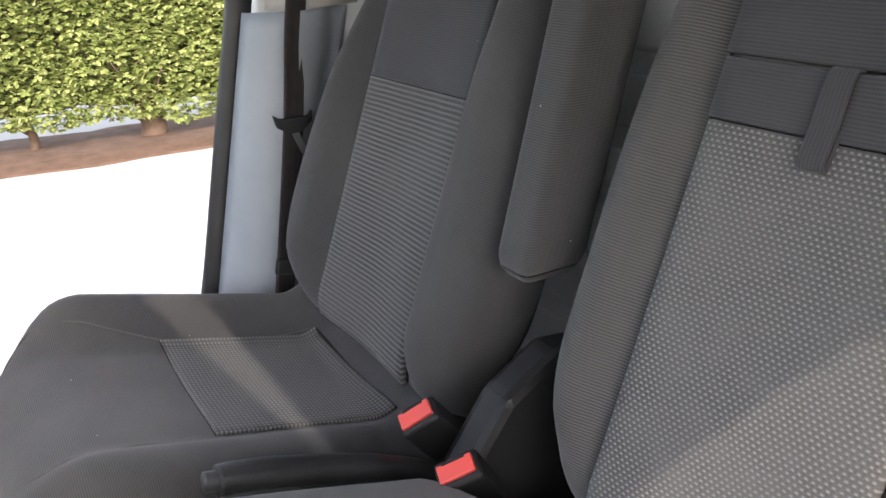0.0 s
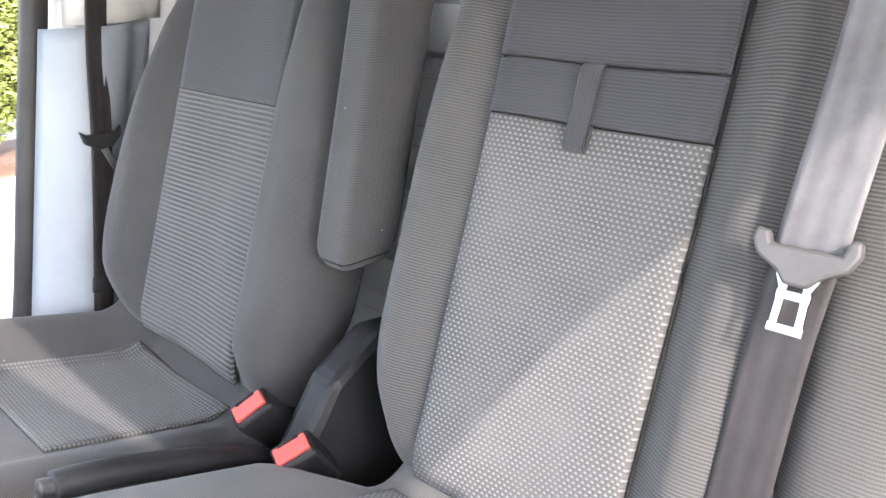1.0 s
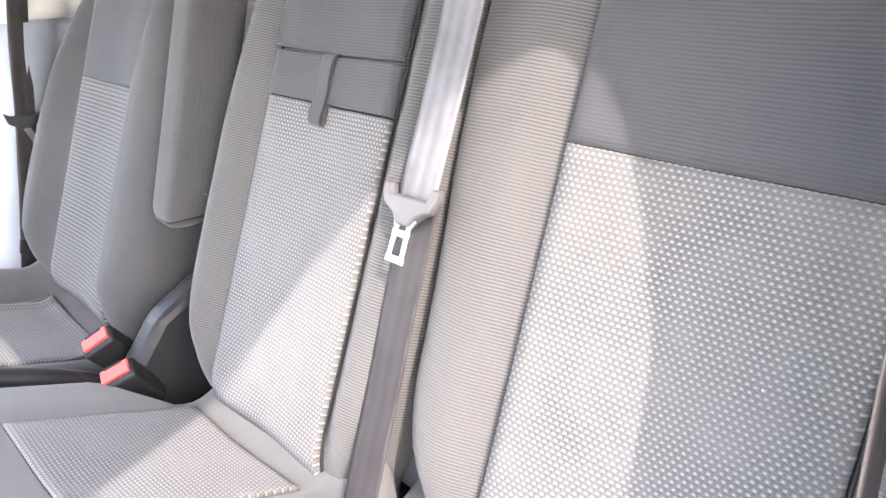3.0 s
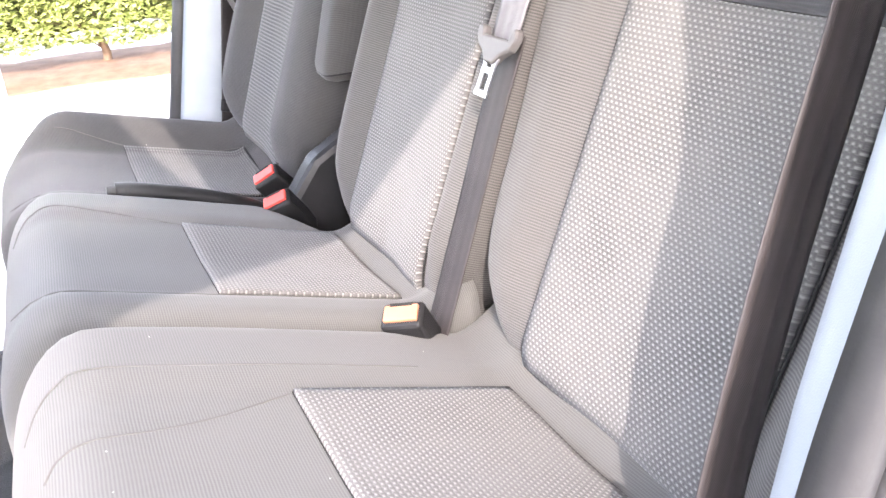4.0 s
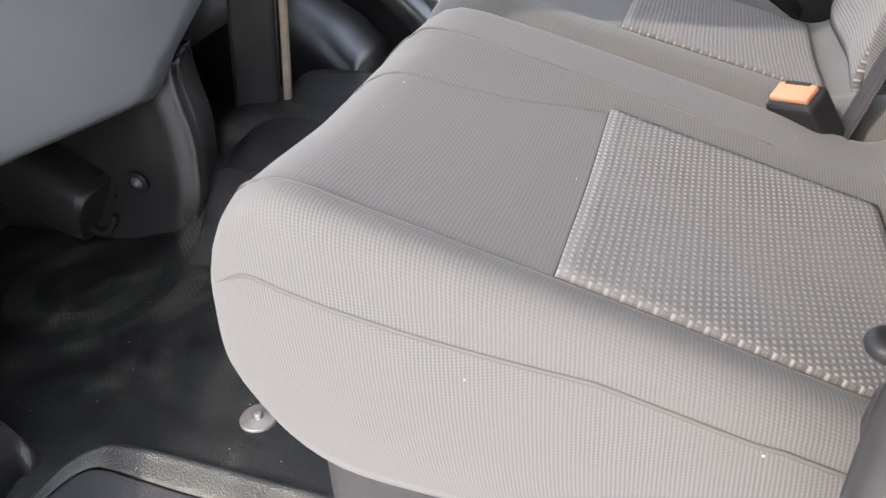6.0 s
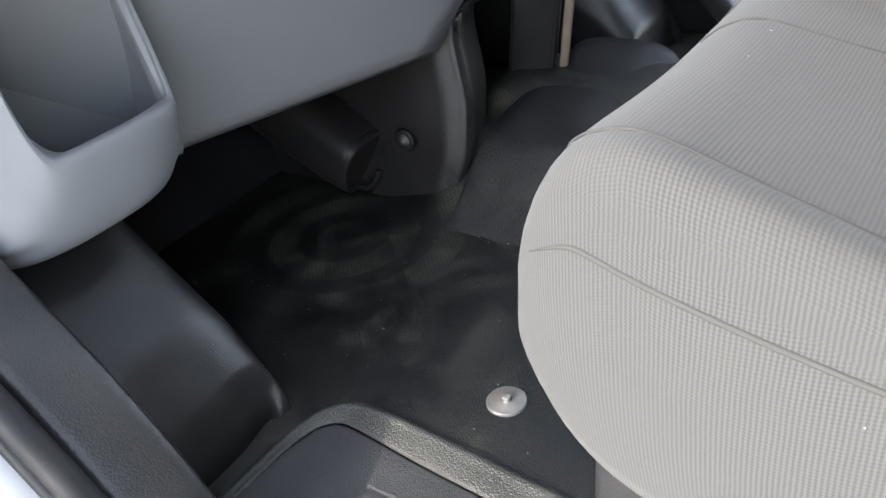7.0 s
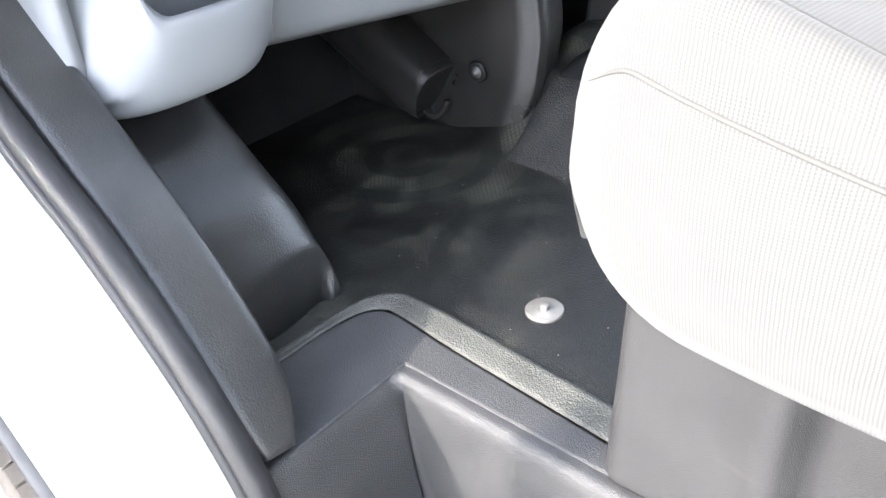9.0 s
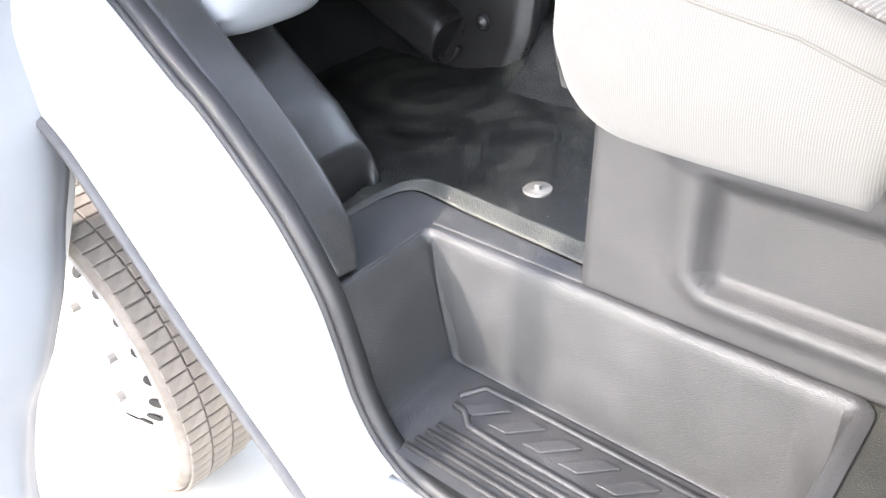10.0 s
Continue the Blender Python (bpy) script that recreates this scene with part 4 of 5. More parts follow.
part("lobe", sweep("lobe", lobe_path, ring(0.050, 0.050, 28, 3.6), CONSOLE, up=(0, 1, 0), scale=lambda q: 0.62 + 0.38 * min(1.0, math.sqrt(q / 0.09)) + 0.35 * q), console, "rounded black plastic lobe")
flange = [Vector(p) + Vector((0.006, -0.004, -0.046)) for p in spline([(-0.60, 0.796, 0.800), (-0.612, 0.792, 0.778), (-0.645, 0.790, 0.764), (-0.74, 0.795, 0.800), (-0.84, 0.80, 0.852), (-0.95, 0.81, 0.90)], 40)]
part("flange", sweep("flange", flange, ring(0.006, 0.009, 10), CONSOLE, up=(0, 1, 0)), console)
part("washer", lathe("washer", [(0.012, 0.004), (0.016, 0.005), (0.020, 0.003), (0.021, 0), (0, 0)], BLACK, look((-0.538, 0.812, 0.816), (-0.538, 0.0, 0.80)) @ pose(0, 0, 0, 180), 20), console)
part("bolt", lathe("bolt", [(0, 0.010), (0.005, 0.010), (0.006, 0.006), (0.012, 0.004), (0.013, 0), (0, 0)], DARK_PLASTIC, look((-0.538, 0.812, 0.816), (-0.538, 0.0, 0.80)) @ pose(0, 0, 0, 180), 16), console, "small dark bolt")

def hump(u, v):
    a = math.pi * u
    c, q = math.cos(a), math.sin(a)
    y = 0.88 + 0.34 * v
    end = 0.72 + 0.28 * math.sqrt(max(0.0, 1 - max(0.0, 1 - v / 0.2) ** 2))
    return (-0.33 - 0.12 * math.copysign(abs(c) ** 0.6, c) * end + 0.02 * v, y, 0.765 + (0.055 + 0.05 * v) * abs(q) ** 0.6 * math.sqrt(max(0.0, 1 - max(0.0, 1 - v / 0.3) ** 2)))
part("tunnel_hump", fix_normals(slab("tunnel_hump", hump, 28, 20, 0.003, BLACK)), floor, "smooth black hump over the tunnel")

bracket = thing("pedal_bracket", "black footwell bracket with a bare metal edge", "bracket")
part("plate", box("plate", (0.09, 0.03, 0.42), BLACK, pose(-0.43, 1.10, 0.92, 0, 8, 12), 0.01), bracket)
part("metal_edge", box("metal_edge", (0.016, 0.012, 0.40), RUST_STEEL, pose(-0.369, 1.115, 0.94, 0, 8, 12), 0.004), bracket, "dull bare metal edge")

# wheel arch lump and sill trim
def lump(u, v):
    a = math.pi * u
    nose = 0.80 * math.sqrt(max(0.0, 1 - max(0.0, 1 - v / 0.08) ** 2)) + 0.20 * smooth(0.08, 0.20, v)
    c, q = math.cos(a), math.sin(a)
    far_side = 0.305 + 0.05 * v
    mid, w = (0.085 + far_side) / 2, (far_side - 0.085) / 2
    h = (0.078 + 0.42 * v) * nose
    x = -0.345 - 0.60 * (v - 0.07 * smooth(0.0, 0.10, v)) - 0.03 * abs(q) ** 0.5 * (1 - v)
    return (x - 0.02 * max(0.0, -c), mid - w * math.copysign(abs(c) ** 0.5, c) * (0.76 + 0.24 * nose), 0.700 + h * abs(q) ** 0.5)
tagged(new("wheel_arch_cover", fix_normals(slab("wheel_arch_cover", lump, 32, 40, 0.003, GRAIN))), "black grained plastic wheel arch cover", "wheel arch", kind="structure")
for far in (False, True):
    path = flip(spline([(-0.82, 0.085, 1.27), (-0.70, 0.078, 1.17), (-0.60, 0.075, 1.082), (-0.50, 0.072, 1.004), (-0.40, 0.070, 0.924), (-0.32, 0.067, 0.846), (-0.26, 0.062, 0.777), (-0.208, 0.052, 0.712)], 60), far)
    tagged(new("sill_trim", sweep("sill_trim", path, ring(0.028, 0.042, 24, 4.5), GRAIN, up=(0, 1, 0), scale=lambda q: 1.0 - 0.55 * max(0.0, (q - 0.82) / 0.18) ** 2)), "black grained plastic trim along the door frame", "trim", kind="structure")

for far in (False, True):
    def kick(u, v, far=far):
        x = -1.0 + 0.80 * u
        top = 0.711 + (-0.205 - x) * 0.95 if x > -0.5 else 0.99 + (-0.5 - x) * 0.7
        return (x, (2 * VAN_MID - 0.030) if far else 0.030, 0.69 + (top - 0.70) * v)
    tagged(new("kick_panel", fix_normals(slab("kick_panel", kick, 24, 10, 0.004, BLACK))), "black plastic kick panel in the footwell", "kick panel", kind="structure")
far_lump = fix_normals(slab("wheel_arch_cover", sided(lump, True), 32, 40, 0.003, GRAIN))
tagged(new("wheel_arch_cover", far_lump), "black grained plastic wheel arch cover", "wheel arch", kind="structure")

# moulded floor: a shelf by the step, a low bed, a rise to the middle
def floor_fn(u, v):
    x, y = -1.0 + 1.065 * u, 0.24 + 1.28 * v
    z = 0.7005 + 0.10 * smooth(0.73, 0.92, y) * (1 - smooth(1.22, 1.36, y)) * smooth(-0.62, -0.45, x)
    z += 0.05 * smooth(0.98, 1.06, y) * (1 - smooth(1.16, 1.24, y))
    return (x, y, z)
part("floor_mat", fix_normals(slab("floor_mat", floor_fn, 60, 80, 0.004, FLOOR_MAT)), floor, "dusty black rubber mat with moulded rings")
part("floor_ramp", fix_normals(slab("floor_ramp", lambda u, v: (-0.435 + 0.36 * u, 0.735 + 0.175 * v + 0.010 * (1 - v) * noise.noise((u * 9, 0, 1)), floor_fn((1.0 - 0.435 + 0.36 * u) / 1.065, (0.495 + 0.175 * v) / 1.28)[2] + 0.004 * min(smooth(0, 0.10, u), smooth(0, 0.12, v)) - 0.001), 30, 30, 0.003, RAMP)), floor, "dusty grained rubber ramp up to the tunnel")
part("floor_shelf", prism("floor_shelf", [(-0.345, 0.06), (-0.20, 0.06), (-0.20, 0.243), (0.09, 0.243), (0.09, 0.277), (-0.17, 0.296), (-0.27, 0.306), (-0.297, 0.303), (-0.314, 0.285), (-0.326, 0.24)], 0.0085, STEP_PLASTIC, pose(0, 0, 0.698), 0.003), floor, "black grained shelf beside the step")

# raised lip and disc on the floor mat
crest = spline([(-0.338, 0.10, 0.710), (-0.337, 0.18, 0.711), (-0.334, 0.25, 0.713), (-0.322, 0.300, 0.716), (-0.297, 0.328, 0.717), (-0.263, 0.335, 0.717), (-0.157, 0.330, 0.717), (-0.067, 0.323, 0.717), (0.085, 0.315, 0.715)], 80)
foot = spline([(-0.326, 0.10, 0.710), (-0.325, 0.18, 0.710), (-0.322, 0.245, 0.710), (-0.312, 0.285, 0.710), (-0.295, 0.303, 0.710), (-0.270, 0.306, 0.710), (-0.170, 0.296, 0.710), (-0.075, 0.289, 0.710), (0.085, 0.278, 0.710)], 80)
def lip(u, v):
    c, e = crest[round(u * 80)], foot[round(u * 80)]
    out = (c - e) * Vector((1, 1, 0))
    way = out.normalized()
    rows = [c + way * 0.016 - Vector((0, 0, 0.0165)), c + way * 0.012 - Vector((0, 0, 0.009)), c + way * 0.006 - Vector((0, 0, 0.002)), c, c - way * 0.006 - Vector((0, 0, 0.002)), c.lerp(e, 0.7), e - Vector((0, 0, 0.001))]
    k = v * 12 / 2
    n = min(5, int(k))
    return rows[n].lerp(rows[n + 1], k - n)
part("floor_lip", fix_normals(slab("floor_lip", lip, 80, 12, 0.002, LIP)), floor, "raised grained rubber lip")
disc = tagged(new("floor_fastener", lathe("floor_fastener", [(0, 0.011), (0.0055, 0.011), (0.006, 0.0105), (0.006, 0.0045), (0.0065, 0.004), (0.024, 0.004), (0.0245, 0.0038), (0.026, 0.002), (0.026, 0.0)], GREY_STEEL, pose(-0.128, 0.432, 0.7005), 32)), "round dull metal fastener on the floor mat", "fastener")

# ---- belts ----
def strap(name, pts, w, mat, across, parent, n=40, thick=0.0014):
    path = spline(pts, n)
    verts, faces, uvs = [], [], []
    run = 0
    for k, p in enumerate(path):
        t = (path[min(n, k + 1)] - path[max(0, k - 1)]).normalized()
        a = Vector(across)
        a = (a - t * a.dot(t)).normalized()
        nn = t.cross(a).normalized()
        if k:
            run += (p - path[k - 1]).length
        for q in range(9):
            s = q / 8 * 2 - 1
            ridge = 0.0006 * math.cos(s * math.pi * 2.5)
            verts.append(p + a * s * w / 2 + nn * (thick / 2 + ridge))
            uvs.append((run, s * w / 2))
        for q in range(8, -1, -1):
            s = q / 8 * 2 - 1
            verts.append(p + a * s * w / 2 - nn * thick / 2)
            uvs.append((run, s * w / 2))
    m = 18
    for k in range(n):
        for q in range(m):
            a, b = k * m + q, k * m + (q + 1) % m
            faces.append((a, b, b + m, a + m))
    return part(name, fix_normals(mesh_of(name, verts, faces, mat, uvs)), parent)


strap("pull_loop", loop_path, 0.024, DARK_CLOTH, (0, 1, 0), b2, thick=0.0025)["label"] = "charcoal cloth pull loop"

belt = thing("seat_belt", "grey webbing seat belt hanging with metal tongue over middle seat", "seat belt", "seat belts")
strap("upper_webbing", [(0.715, 0.540, 1.82), (0.672, 0.547, 1.60), (0.617, 0.556, 1.425), (0.612, 0.557, 1.405)], 0.050, WEB, (0, 1, 0), belt)
# below the tongue the webbing takes darker colours than above it
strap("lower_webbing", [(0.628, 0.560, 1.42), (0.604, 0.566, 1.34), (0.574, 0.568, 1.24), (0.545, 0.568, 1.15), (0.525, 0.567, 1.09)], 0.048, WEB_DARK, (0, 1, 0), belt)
lean = radians(19)
TONGUE = Matrix(((0, math.sin(lean), -math.cos(lean), 0.612), (-1, 0, 0, 0.557), (0, math.cos(lean), math.sin(lean), 1.412), (0, 0, 0, 1))) @ pose(0, 0, 0, -4, 0, 1) @ Matrix.Diagonal((0.88, 0.86, 1, 1))
tg = part("tongue_grip", prism("tongue_grip", [(-0.041, 0.016), (-0.043, 0.004), (-0.036, -0.008), (-0.018, -0.018), (-0.010, -0.028), (0.010, -0.028), (0.018, -0.018), (0.036, -0.008), (0.043, 0.006), (0.041, 0.018), (0.033, 0.018), (0.029, 0.004), (-0.027, 0.004), (-0.031, 0.014)],
          0.011, DARK_PLASTIC, TONGUE, 0.003), belt, "dark grey plastic belt tongue grip")
bm = bmesh.new()
for ax, ay, bx, by, w in ((-0.0095, -0.024, -0.0105, -0.066, 0.006), (0.0095, -0.024, 0.0105, -0.066, 0.006), (-0.0135, -0.064, 0.0135, -0.064, 0.008), (-0.0125, -0.036, 0.0125, -0.036, 0.008), (-0.016, -0.020, -0.0095, -0.034, 0.003), (0.016, -0.020, 0.0095, -0.034, 0.003)):
    mid, ln = ((ax + bx) / 2, (ay + by) / 2), math.hypot(bx - ax, by - ay)
    got = bmesh.ops.create_cube(bm, size=1.0)
    ang = math.atan2(by - ay, bx - ax)
    bmesh.ops.transform(bm, matrix=TONGUE @ Matrix.Translation((mid[0], mid[1], 0.0065)) @ Matrix.Rotation(ang, 4, "Z") @ Matrix.Diagonal((ln + 0.002, w, 0.0028, 1)), verts=got["verts"])
bmesh.ops.bevel(bm, geom=bm.edges[:], offset=0.0006, segments=1, affect="EDGES")
me = bpy.data.meshes.new("tongue_plate")
bm.to_mesh(me)
bm.free()
me.materials.append(STEEL)
part("tongue_plate", me, tg, "bright steel tongue with slot")

pbelt = thing("seat_belt", "dark webbing seat belt along the door pillar with orange tag", "seat belt", "seat belts")
strap("webbing", [(0.690, 0.080, 1.93), (0.655, 0.115, 1.76), (0.618, 0.138, 1.60), (0.590, 0.136, 1.48), (0.552, 0.126, 1.36), (0.520, 0.117, 1.225), (0.513, 0.116, 1.17), (0.510, 0.117, 1.12), (0.512, 0.122, 1.07)], 0.054, WEB_DARK, (1, 0.15, 0), pbelt, 60)
path = spline([(0.496, 0.142, 1.182), (0.485, 0.132, 1.188), (0.479, 0.121, 1.192), (0.485, 0.113, 1.191), (0.520, 0.110, 1.179), (0.548, 0.111, 1.168), (0.557, 0.118, 1.164), (0.556, 0.131, 1.162)], 36)
part("guide_bar", sweep("guide_bar", path, ring(0.0055, 0.0055, 10), BLACK), pbelt, "black guide bar")
TAG = Matrix(((1, 0, 0, 0.514), (0, 0, -1, 0.108), (0, 1, 0, 1.148), (0, 0, 0, 1)))
tg2 = part("belt_tag", prism("belt_tag", [(-0.014, 0.028), (0.008, 0.026), (0.030, 0.021), (0.020, 0.002), (0.011, -0.018), (-0.010, -0.014), (-0.032, -0.006), (-0.020, 0.010)], 0.0015, ORANGE, TAG, 0), pbelt, "orange printed tag")
for k in range(5):
    part("print_bar", box("print_bar", (0.030 - 0.003 * k, 0.0006, 0.0010), LABEL_INK, pose(0.519 - 0.004 * k, 0.1062, 1.166 - 0.0065 * k, 0, 10, 0), 0), tg2)
part("lower_loop", prism("lower_loop", [(-0.030, 0.020), (-0.014, 0.028), (-0.020, 0.0), (0.011, -0.018), (0.016, -0.046), (0.0, -0.056), (-0.012, -0.054), (-0.028, -0.034), (-0.033, -0.006)], 0.010, WEB_DARK, TAG @ pose(0, 0, -0.0125), 0.003), pbelt)
part("anchor_plate", prism("anchor_plate", [(-0.012, -0.050), (0.010, -0.052), (0.016, -0.105), (-0.016, -0.105)], 0.004, BLACK, TAG @ pose(0, 0, -0.010), 0.001), pbelt, "black anchor plate")
part("bracket", prism("bracket", [(-0.040, 0.012), (0.016, 0.026), (0.040, 0.034), (0.046, 0.014), (0.036, -0.012), (0.0, -0.026), (-0.036, -0.022)], 0.008, BLACK, Matrix(((1, 0, 0, 0.486), (0, 0, -1, 0.136), (0, 1, 0, 1.078), (0, 0, 0, 1))), 0.0025), pbelt, "black steel bracket")
part("bracket_arm", sweep("bracket_arm", spline([(0.443, 0.125, 1.084), (0.463, 0.124, 1.092), (0.478, 0.124, 1.090), (0.488, 0.123, 1.096), (0.500, 0.122, 1.100)], 20), ring(0.003, 0.002, 8), GREY_STEEL, up=(0, 1, 0)), pbelt, "bare steel arm")
part("anchor_bolt", lathe("anchor_bolt", [(0.0, 0.005), (0.006, 0.005), (0.008, 0.003), (0.010, 0.0), (0.0, 0.0)], BLACK, pose(0.506, 0.112, 1.084, 90, 0, 0), 12), pbelt, "black anchor bolt")


def buckle(at, axis, face_way, face, label):
    """axis: along the button; face_way: the way the button faces."""
    b = thing("belt_buckle", label, "buckle", "belt buckles")
    ya = Vector(axis).normalized()
    za = Vector(face_way)
    za = (za - ya * za.dot(ya)).normalized()
    xa = ya.cross(za)
    m = Matrix(((xa.x, ya.x, za.x, at[0]), (xa.y, ya.y, za.y, at[1]), (xa.z, ya.z, za.z, at[2]), (0, 0, 0, 1)))
    x, y, z = at
    part("buckle_body", box("buckle_body", (0.034, 0.050, 0.085), BLACK, m @ pose(0, 0, -0.0435), 0.006, 3), b)
    part("release_button", box("release_button", (0.020, 0.040, 0.006), face, m @ pose(0, 0, 0.001), 0.0015), b, "coloured release button")
    part("slot", box("slot", (0.004, 0.026, 0.002), SEAM, m @ pose(-0.0095, 0, 0.0035), 0), b)
    part("stalk", sweep("stalk", spline([m @ Vector((0, 0, -0.07)), m @ Vector((0.005, 0, -0.12)), Vector((x + 0.06, y, z - 0.20))], 12), ring(0.010, 0.016, 8), BLACK, up=(0, 1, 0)), b)
    return b


buckle((0.466, 1.112, 1.122), (0.62, -0.30, 0.42), (-0.45, -0.25, 0.85), RED, "black buckle with red button beside the driver seat")
buckle((0.456, 1.012, 1.114), (0.64, -0.34, 0.34), (-0.45, -0.30, 0.85), RED, "black buckle with red button between the seats")
buckle((0.474, 0.549, 1.136), (0.66, -0.55, 0.16), (-0.42, -0.30, 0.85), PEACH, "black buckle with orange button between passenger cushions")

# handbrake lever
hb = thing("handbrake", "black plastic handbrake lever beside the driver seat", "handbrake")
path = spline([(0.232, 1.075, 1.155), (0.255, 1.075, 1.151), (0.30, 1.075, 1.138), (0.40, 1.075, 1.10), (0.48, 1.075, 1.05), (0.52, 1.075, 0.98)], 30)
part("grip", sweep("grip", path, ring(0.014, 0.016, 12, 2.5), BLACK, up=(0, 1, 0)), hb)
part("button", sweep("button", spline([(0.220, 1.075, 1.158), (0.225, 1.075, 1.157), (0.235, 1.075, 1.154)], 6), ring(0.010, 0.010, 10), CHARCOAL, up=(0, 1, 0)), hb)
# boot and recliner cover behind it
part("recliner_cover", prism("recliner_cover", [(0.46, 0.95), (0.47, 1.08), (0.53, 1.16), (0.60, 1.20), (0.68, 1.19), (0.70, 1.0), (0.66, 0.90)], 0.05, BLACK, pose(0, 1.075, 0, 90, 0, 0), 0.012), driver, "black plastic recliner cover")

# armrest folded up on the driver seat
def arm_fn(u, v):
    a = 2 * math.pi * u
    c, s = math.cos(a), math.sin(a)
    end = min(1.0, math.sqrt(max(0.0, 1 - max(0.0, 1 - v / 0.09) ** 2)) * 0.75 + 0.25) * (1.0 if v < 0.999 else 0.9)
    p = Vector((0.606, 1.076, 1.268)).lerp(Vector((0.712, 1.076, 1.66)), v)
    return (p.x + 0.044 * end * math.copysign(abs(c) ** 0.32, c), p.y + 0.030 * end * math.copysign(abs(s) ** 0.32, s), p.z + 0.0)
arm = part("armrest", fix_normals(grid("armrest", arm_fn, 48, 60, DRIVER_CLOTH, lambda u, v: (0.25 * u, 0.37 * v), close_u=True, cap=True)), driver, "grey cloth armrest folded up, darkened for shade")
part("end_cap", sweep("end_cap", spline([Vector(arm_fn(k / 24, 0.035)) + Vector((0, 0, 0.002)) for k in range(25)], 48), ring(0.002, 0.002, 6), BLACK, cap=False), arm)

# driver belt on the far pillar
dbelt = thing("seat_belt", "dark driver seat belt on the far door pillar", "seat belt", "seat belts")
strap("webbing", [(0.640, 1.675, 1.80), (0.592, 1.678, 1.53), (0.572, 1.68, 1.36), (0.548, 1.68, 1.20), (0.522, 1.68, 1.04), (0.515, 1.68, 0.98)], 0.042, WEB_DARK, (1, 0.35, 0), dbelt)
grip = part("tongue_grip", prism("tongue_grip", [(-0.036, 0.014), (-0.030, -0.008), (-0.008, -0.020), (0.012, -0.018), (0.030, -0.002), (0.032, 0.016), (0.024, 0.006), (-0.024, 0.006)], 0.012, BLACK, pose(0.566, 1.672, 1.350, 90, 0, 0), 0.003), dbelt)
part("tongue_plate", box("tongue_plate", (0.012, 0.003, 0.05), STEEL, pose(0.572, 1.668, 1.318, 0, -22, 0), 0.001), grip, "bright steel tongue")
part("lower_guide", box("lower_guide", (0.035, 0.012, 0.03), BLACK, pose(0.528, 1.674, 1.10, 0, 12, 0), 0.004), dbelt)

# ---- passenger door, open ----
def van_door(far):
    """Front door standing open: painted skin, inner trim, pocket, window frame and glass, in the door's own plane."""
    turn = radians(83 if not far else 46)
    def place(d, z, off):
        x = -0.72 + d * math.cos(turn) + off * math.sin(turn)
        y = -0.085 - d * math.sin(turn) + off * math.cos(turn)
        return (x, 2 * VAN_MID - y if far else y, z)
    lead = lambda z: 0.30 * smooth(0.98, 0.22, z) - 0.03
    door = thing("van_door", "open white van door with blue-grey inner trim", "van door", "van doors")
    low = [(0.10, 1.20), (0.30, 1.11), (0.45, 1.03), (0.56, 0.955), (0.63, 0.895), (0.72, 0.835), (0.80, 0.815), (0.87, 0.845), (0.95, 0.92), (1.0, 0.98), (1.03, 1.08)]
    def bottom(d):
        for (d0, z0), (d1, z1) in zip(low, low[1:]):
            if d <= d1:
                return z0 + (z1 - z0) * (d - d0) / (d1 - d0)
        return low[-1][1]
    def card(u, v):
        """Driver's door: a card with a rounded edge on the bare painted steel."""
        d = 0.10 + 0.93 * u
        z = bottom(d) + (1.40 - bottom(d)) * v
        edge = min(1.0, min(1 - u, v * 0.6) / 0.09)
        return place(d, z, 0.018 + 0.040 * math.sqrt(max(0.0, 1 - (1 - edge) ** 2)))
    def steel(u, v):
        z = 0.25 + 1.15 * v
        d = lead(z) + (1.08 - lead(z)) * u
        return place(d, z, 0.012 + 0.010 * math.sqrt(1 - (1 - min(1.0, min(u, 1 - u) / 0.04)) ** 2))
    def strip(u, v):
        """Grey strip down the hinge side, wider at its top."""
        z = 1.10 - 0.62 * v
        a = 0.26 + 0.25 * smooth(1.12, 0.82, z) + 0.13 * smooth(0.86, 0.50, z)
        b = a + 0.020 + 0.125 * smooth(0.48, 0.66, z) - 0.05 * smooth(0.80, 1.05, z)
        return place(a + (b - a) * u, z, 0.026 + 0.004 * math.sin(math.pi * u) - 0.003 * (abs(z - 0.60) < 0.004))
    def inner(u, v):
        z = 0.25 + 1.15 * v
        d = lead(z) + (1.06 - lead(z)) * u
        return place(d, z, 0.03 + 0.03 * smooth(0.0, 0.06, u) * smooth(0, 0.05, v) + 0.025 * smooth(0.45, 0.55, z) * (1 - smooth(0.62, 0.75, z)))
    if far:
        part("inner_steel", fix_normals(slab("inner_steel", steel, 40, 24, 0.004, SHADED_PAINT)), door, "white painted inner steel, darkened for shade")
        part("side_strip", fix_normals(slab("side_strip", strip, 10, 80, 0.003, DARK_PLASTIC)), door, "dark grey strip down the hinge side")
    part("inner_trim", fix_normals(slab("inner_trim", card if far else inner, 60, 40, 0.004, BLUE_GREY)), door, "blue-grey plastic inner trim")
    def skin(u, v):
        z = 0.23 + 1.18 * v
        d = lead(z) - 0.02 + (1.10 - lead(z)) * u
        return place(d, z, -0.05 + 0.02 * math.cos(math.pi * (v - 0.3)))
    part("outer_skin", fix_normals(slab("outer_skin", skin, 16, 16, 0.06, WHITE_PAINT)), door, "white painted outer skin")
    rim = [place(d, z, 0.0) for d, z in ((0.10, 1.40), (0.36, 1.56), (0.62, 1.73), (0.86, 1.86), (1.02, 1.90), (1.07, 1.80), (1.06, 1.58), (1.05, 1.40))]
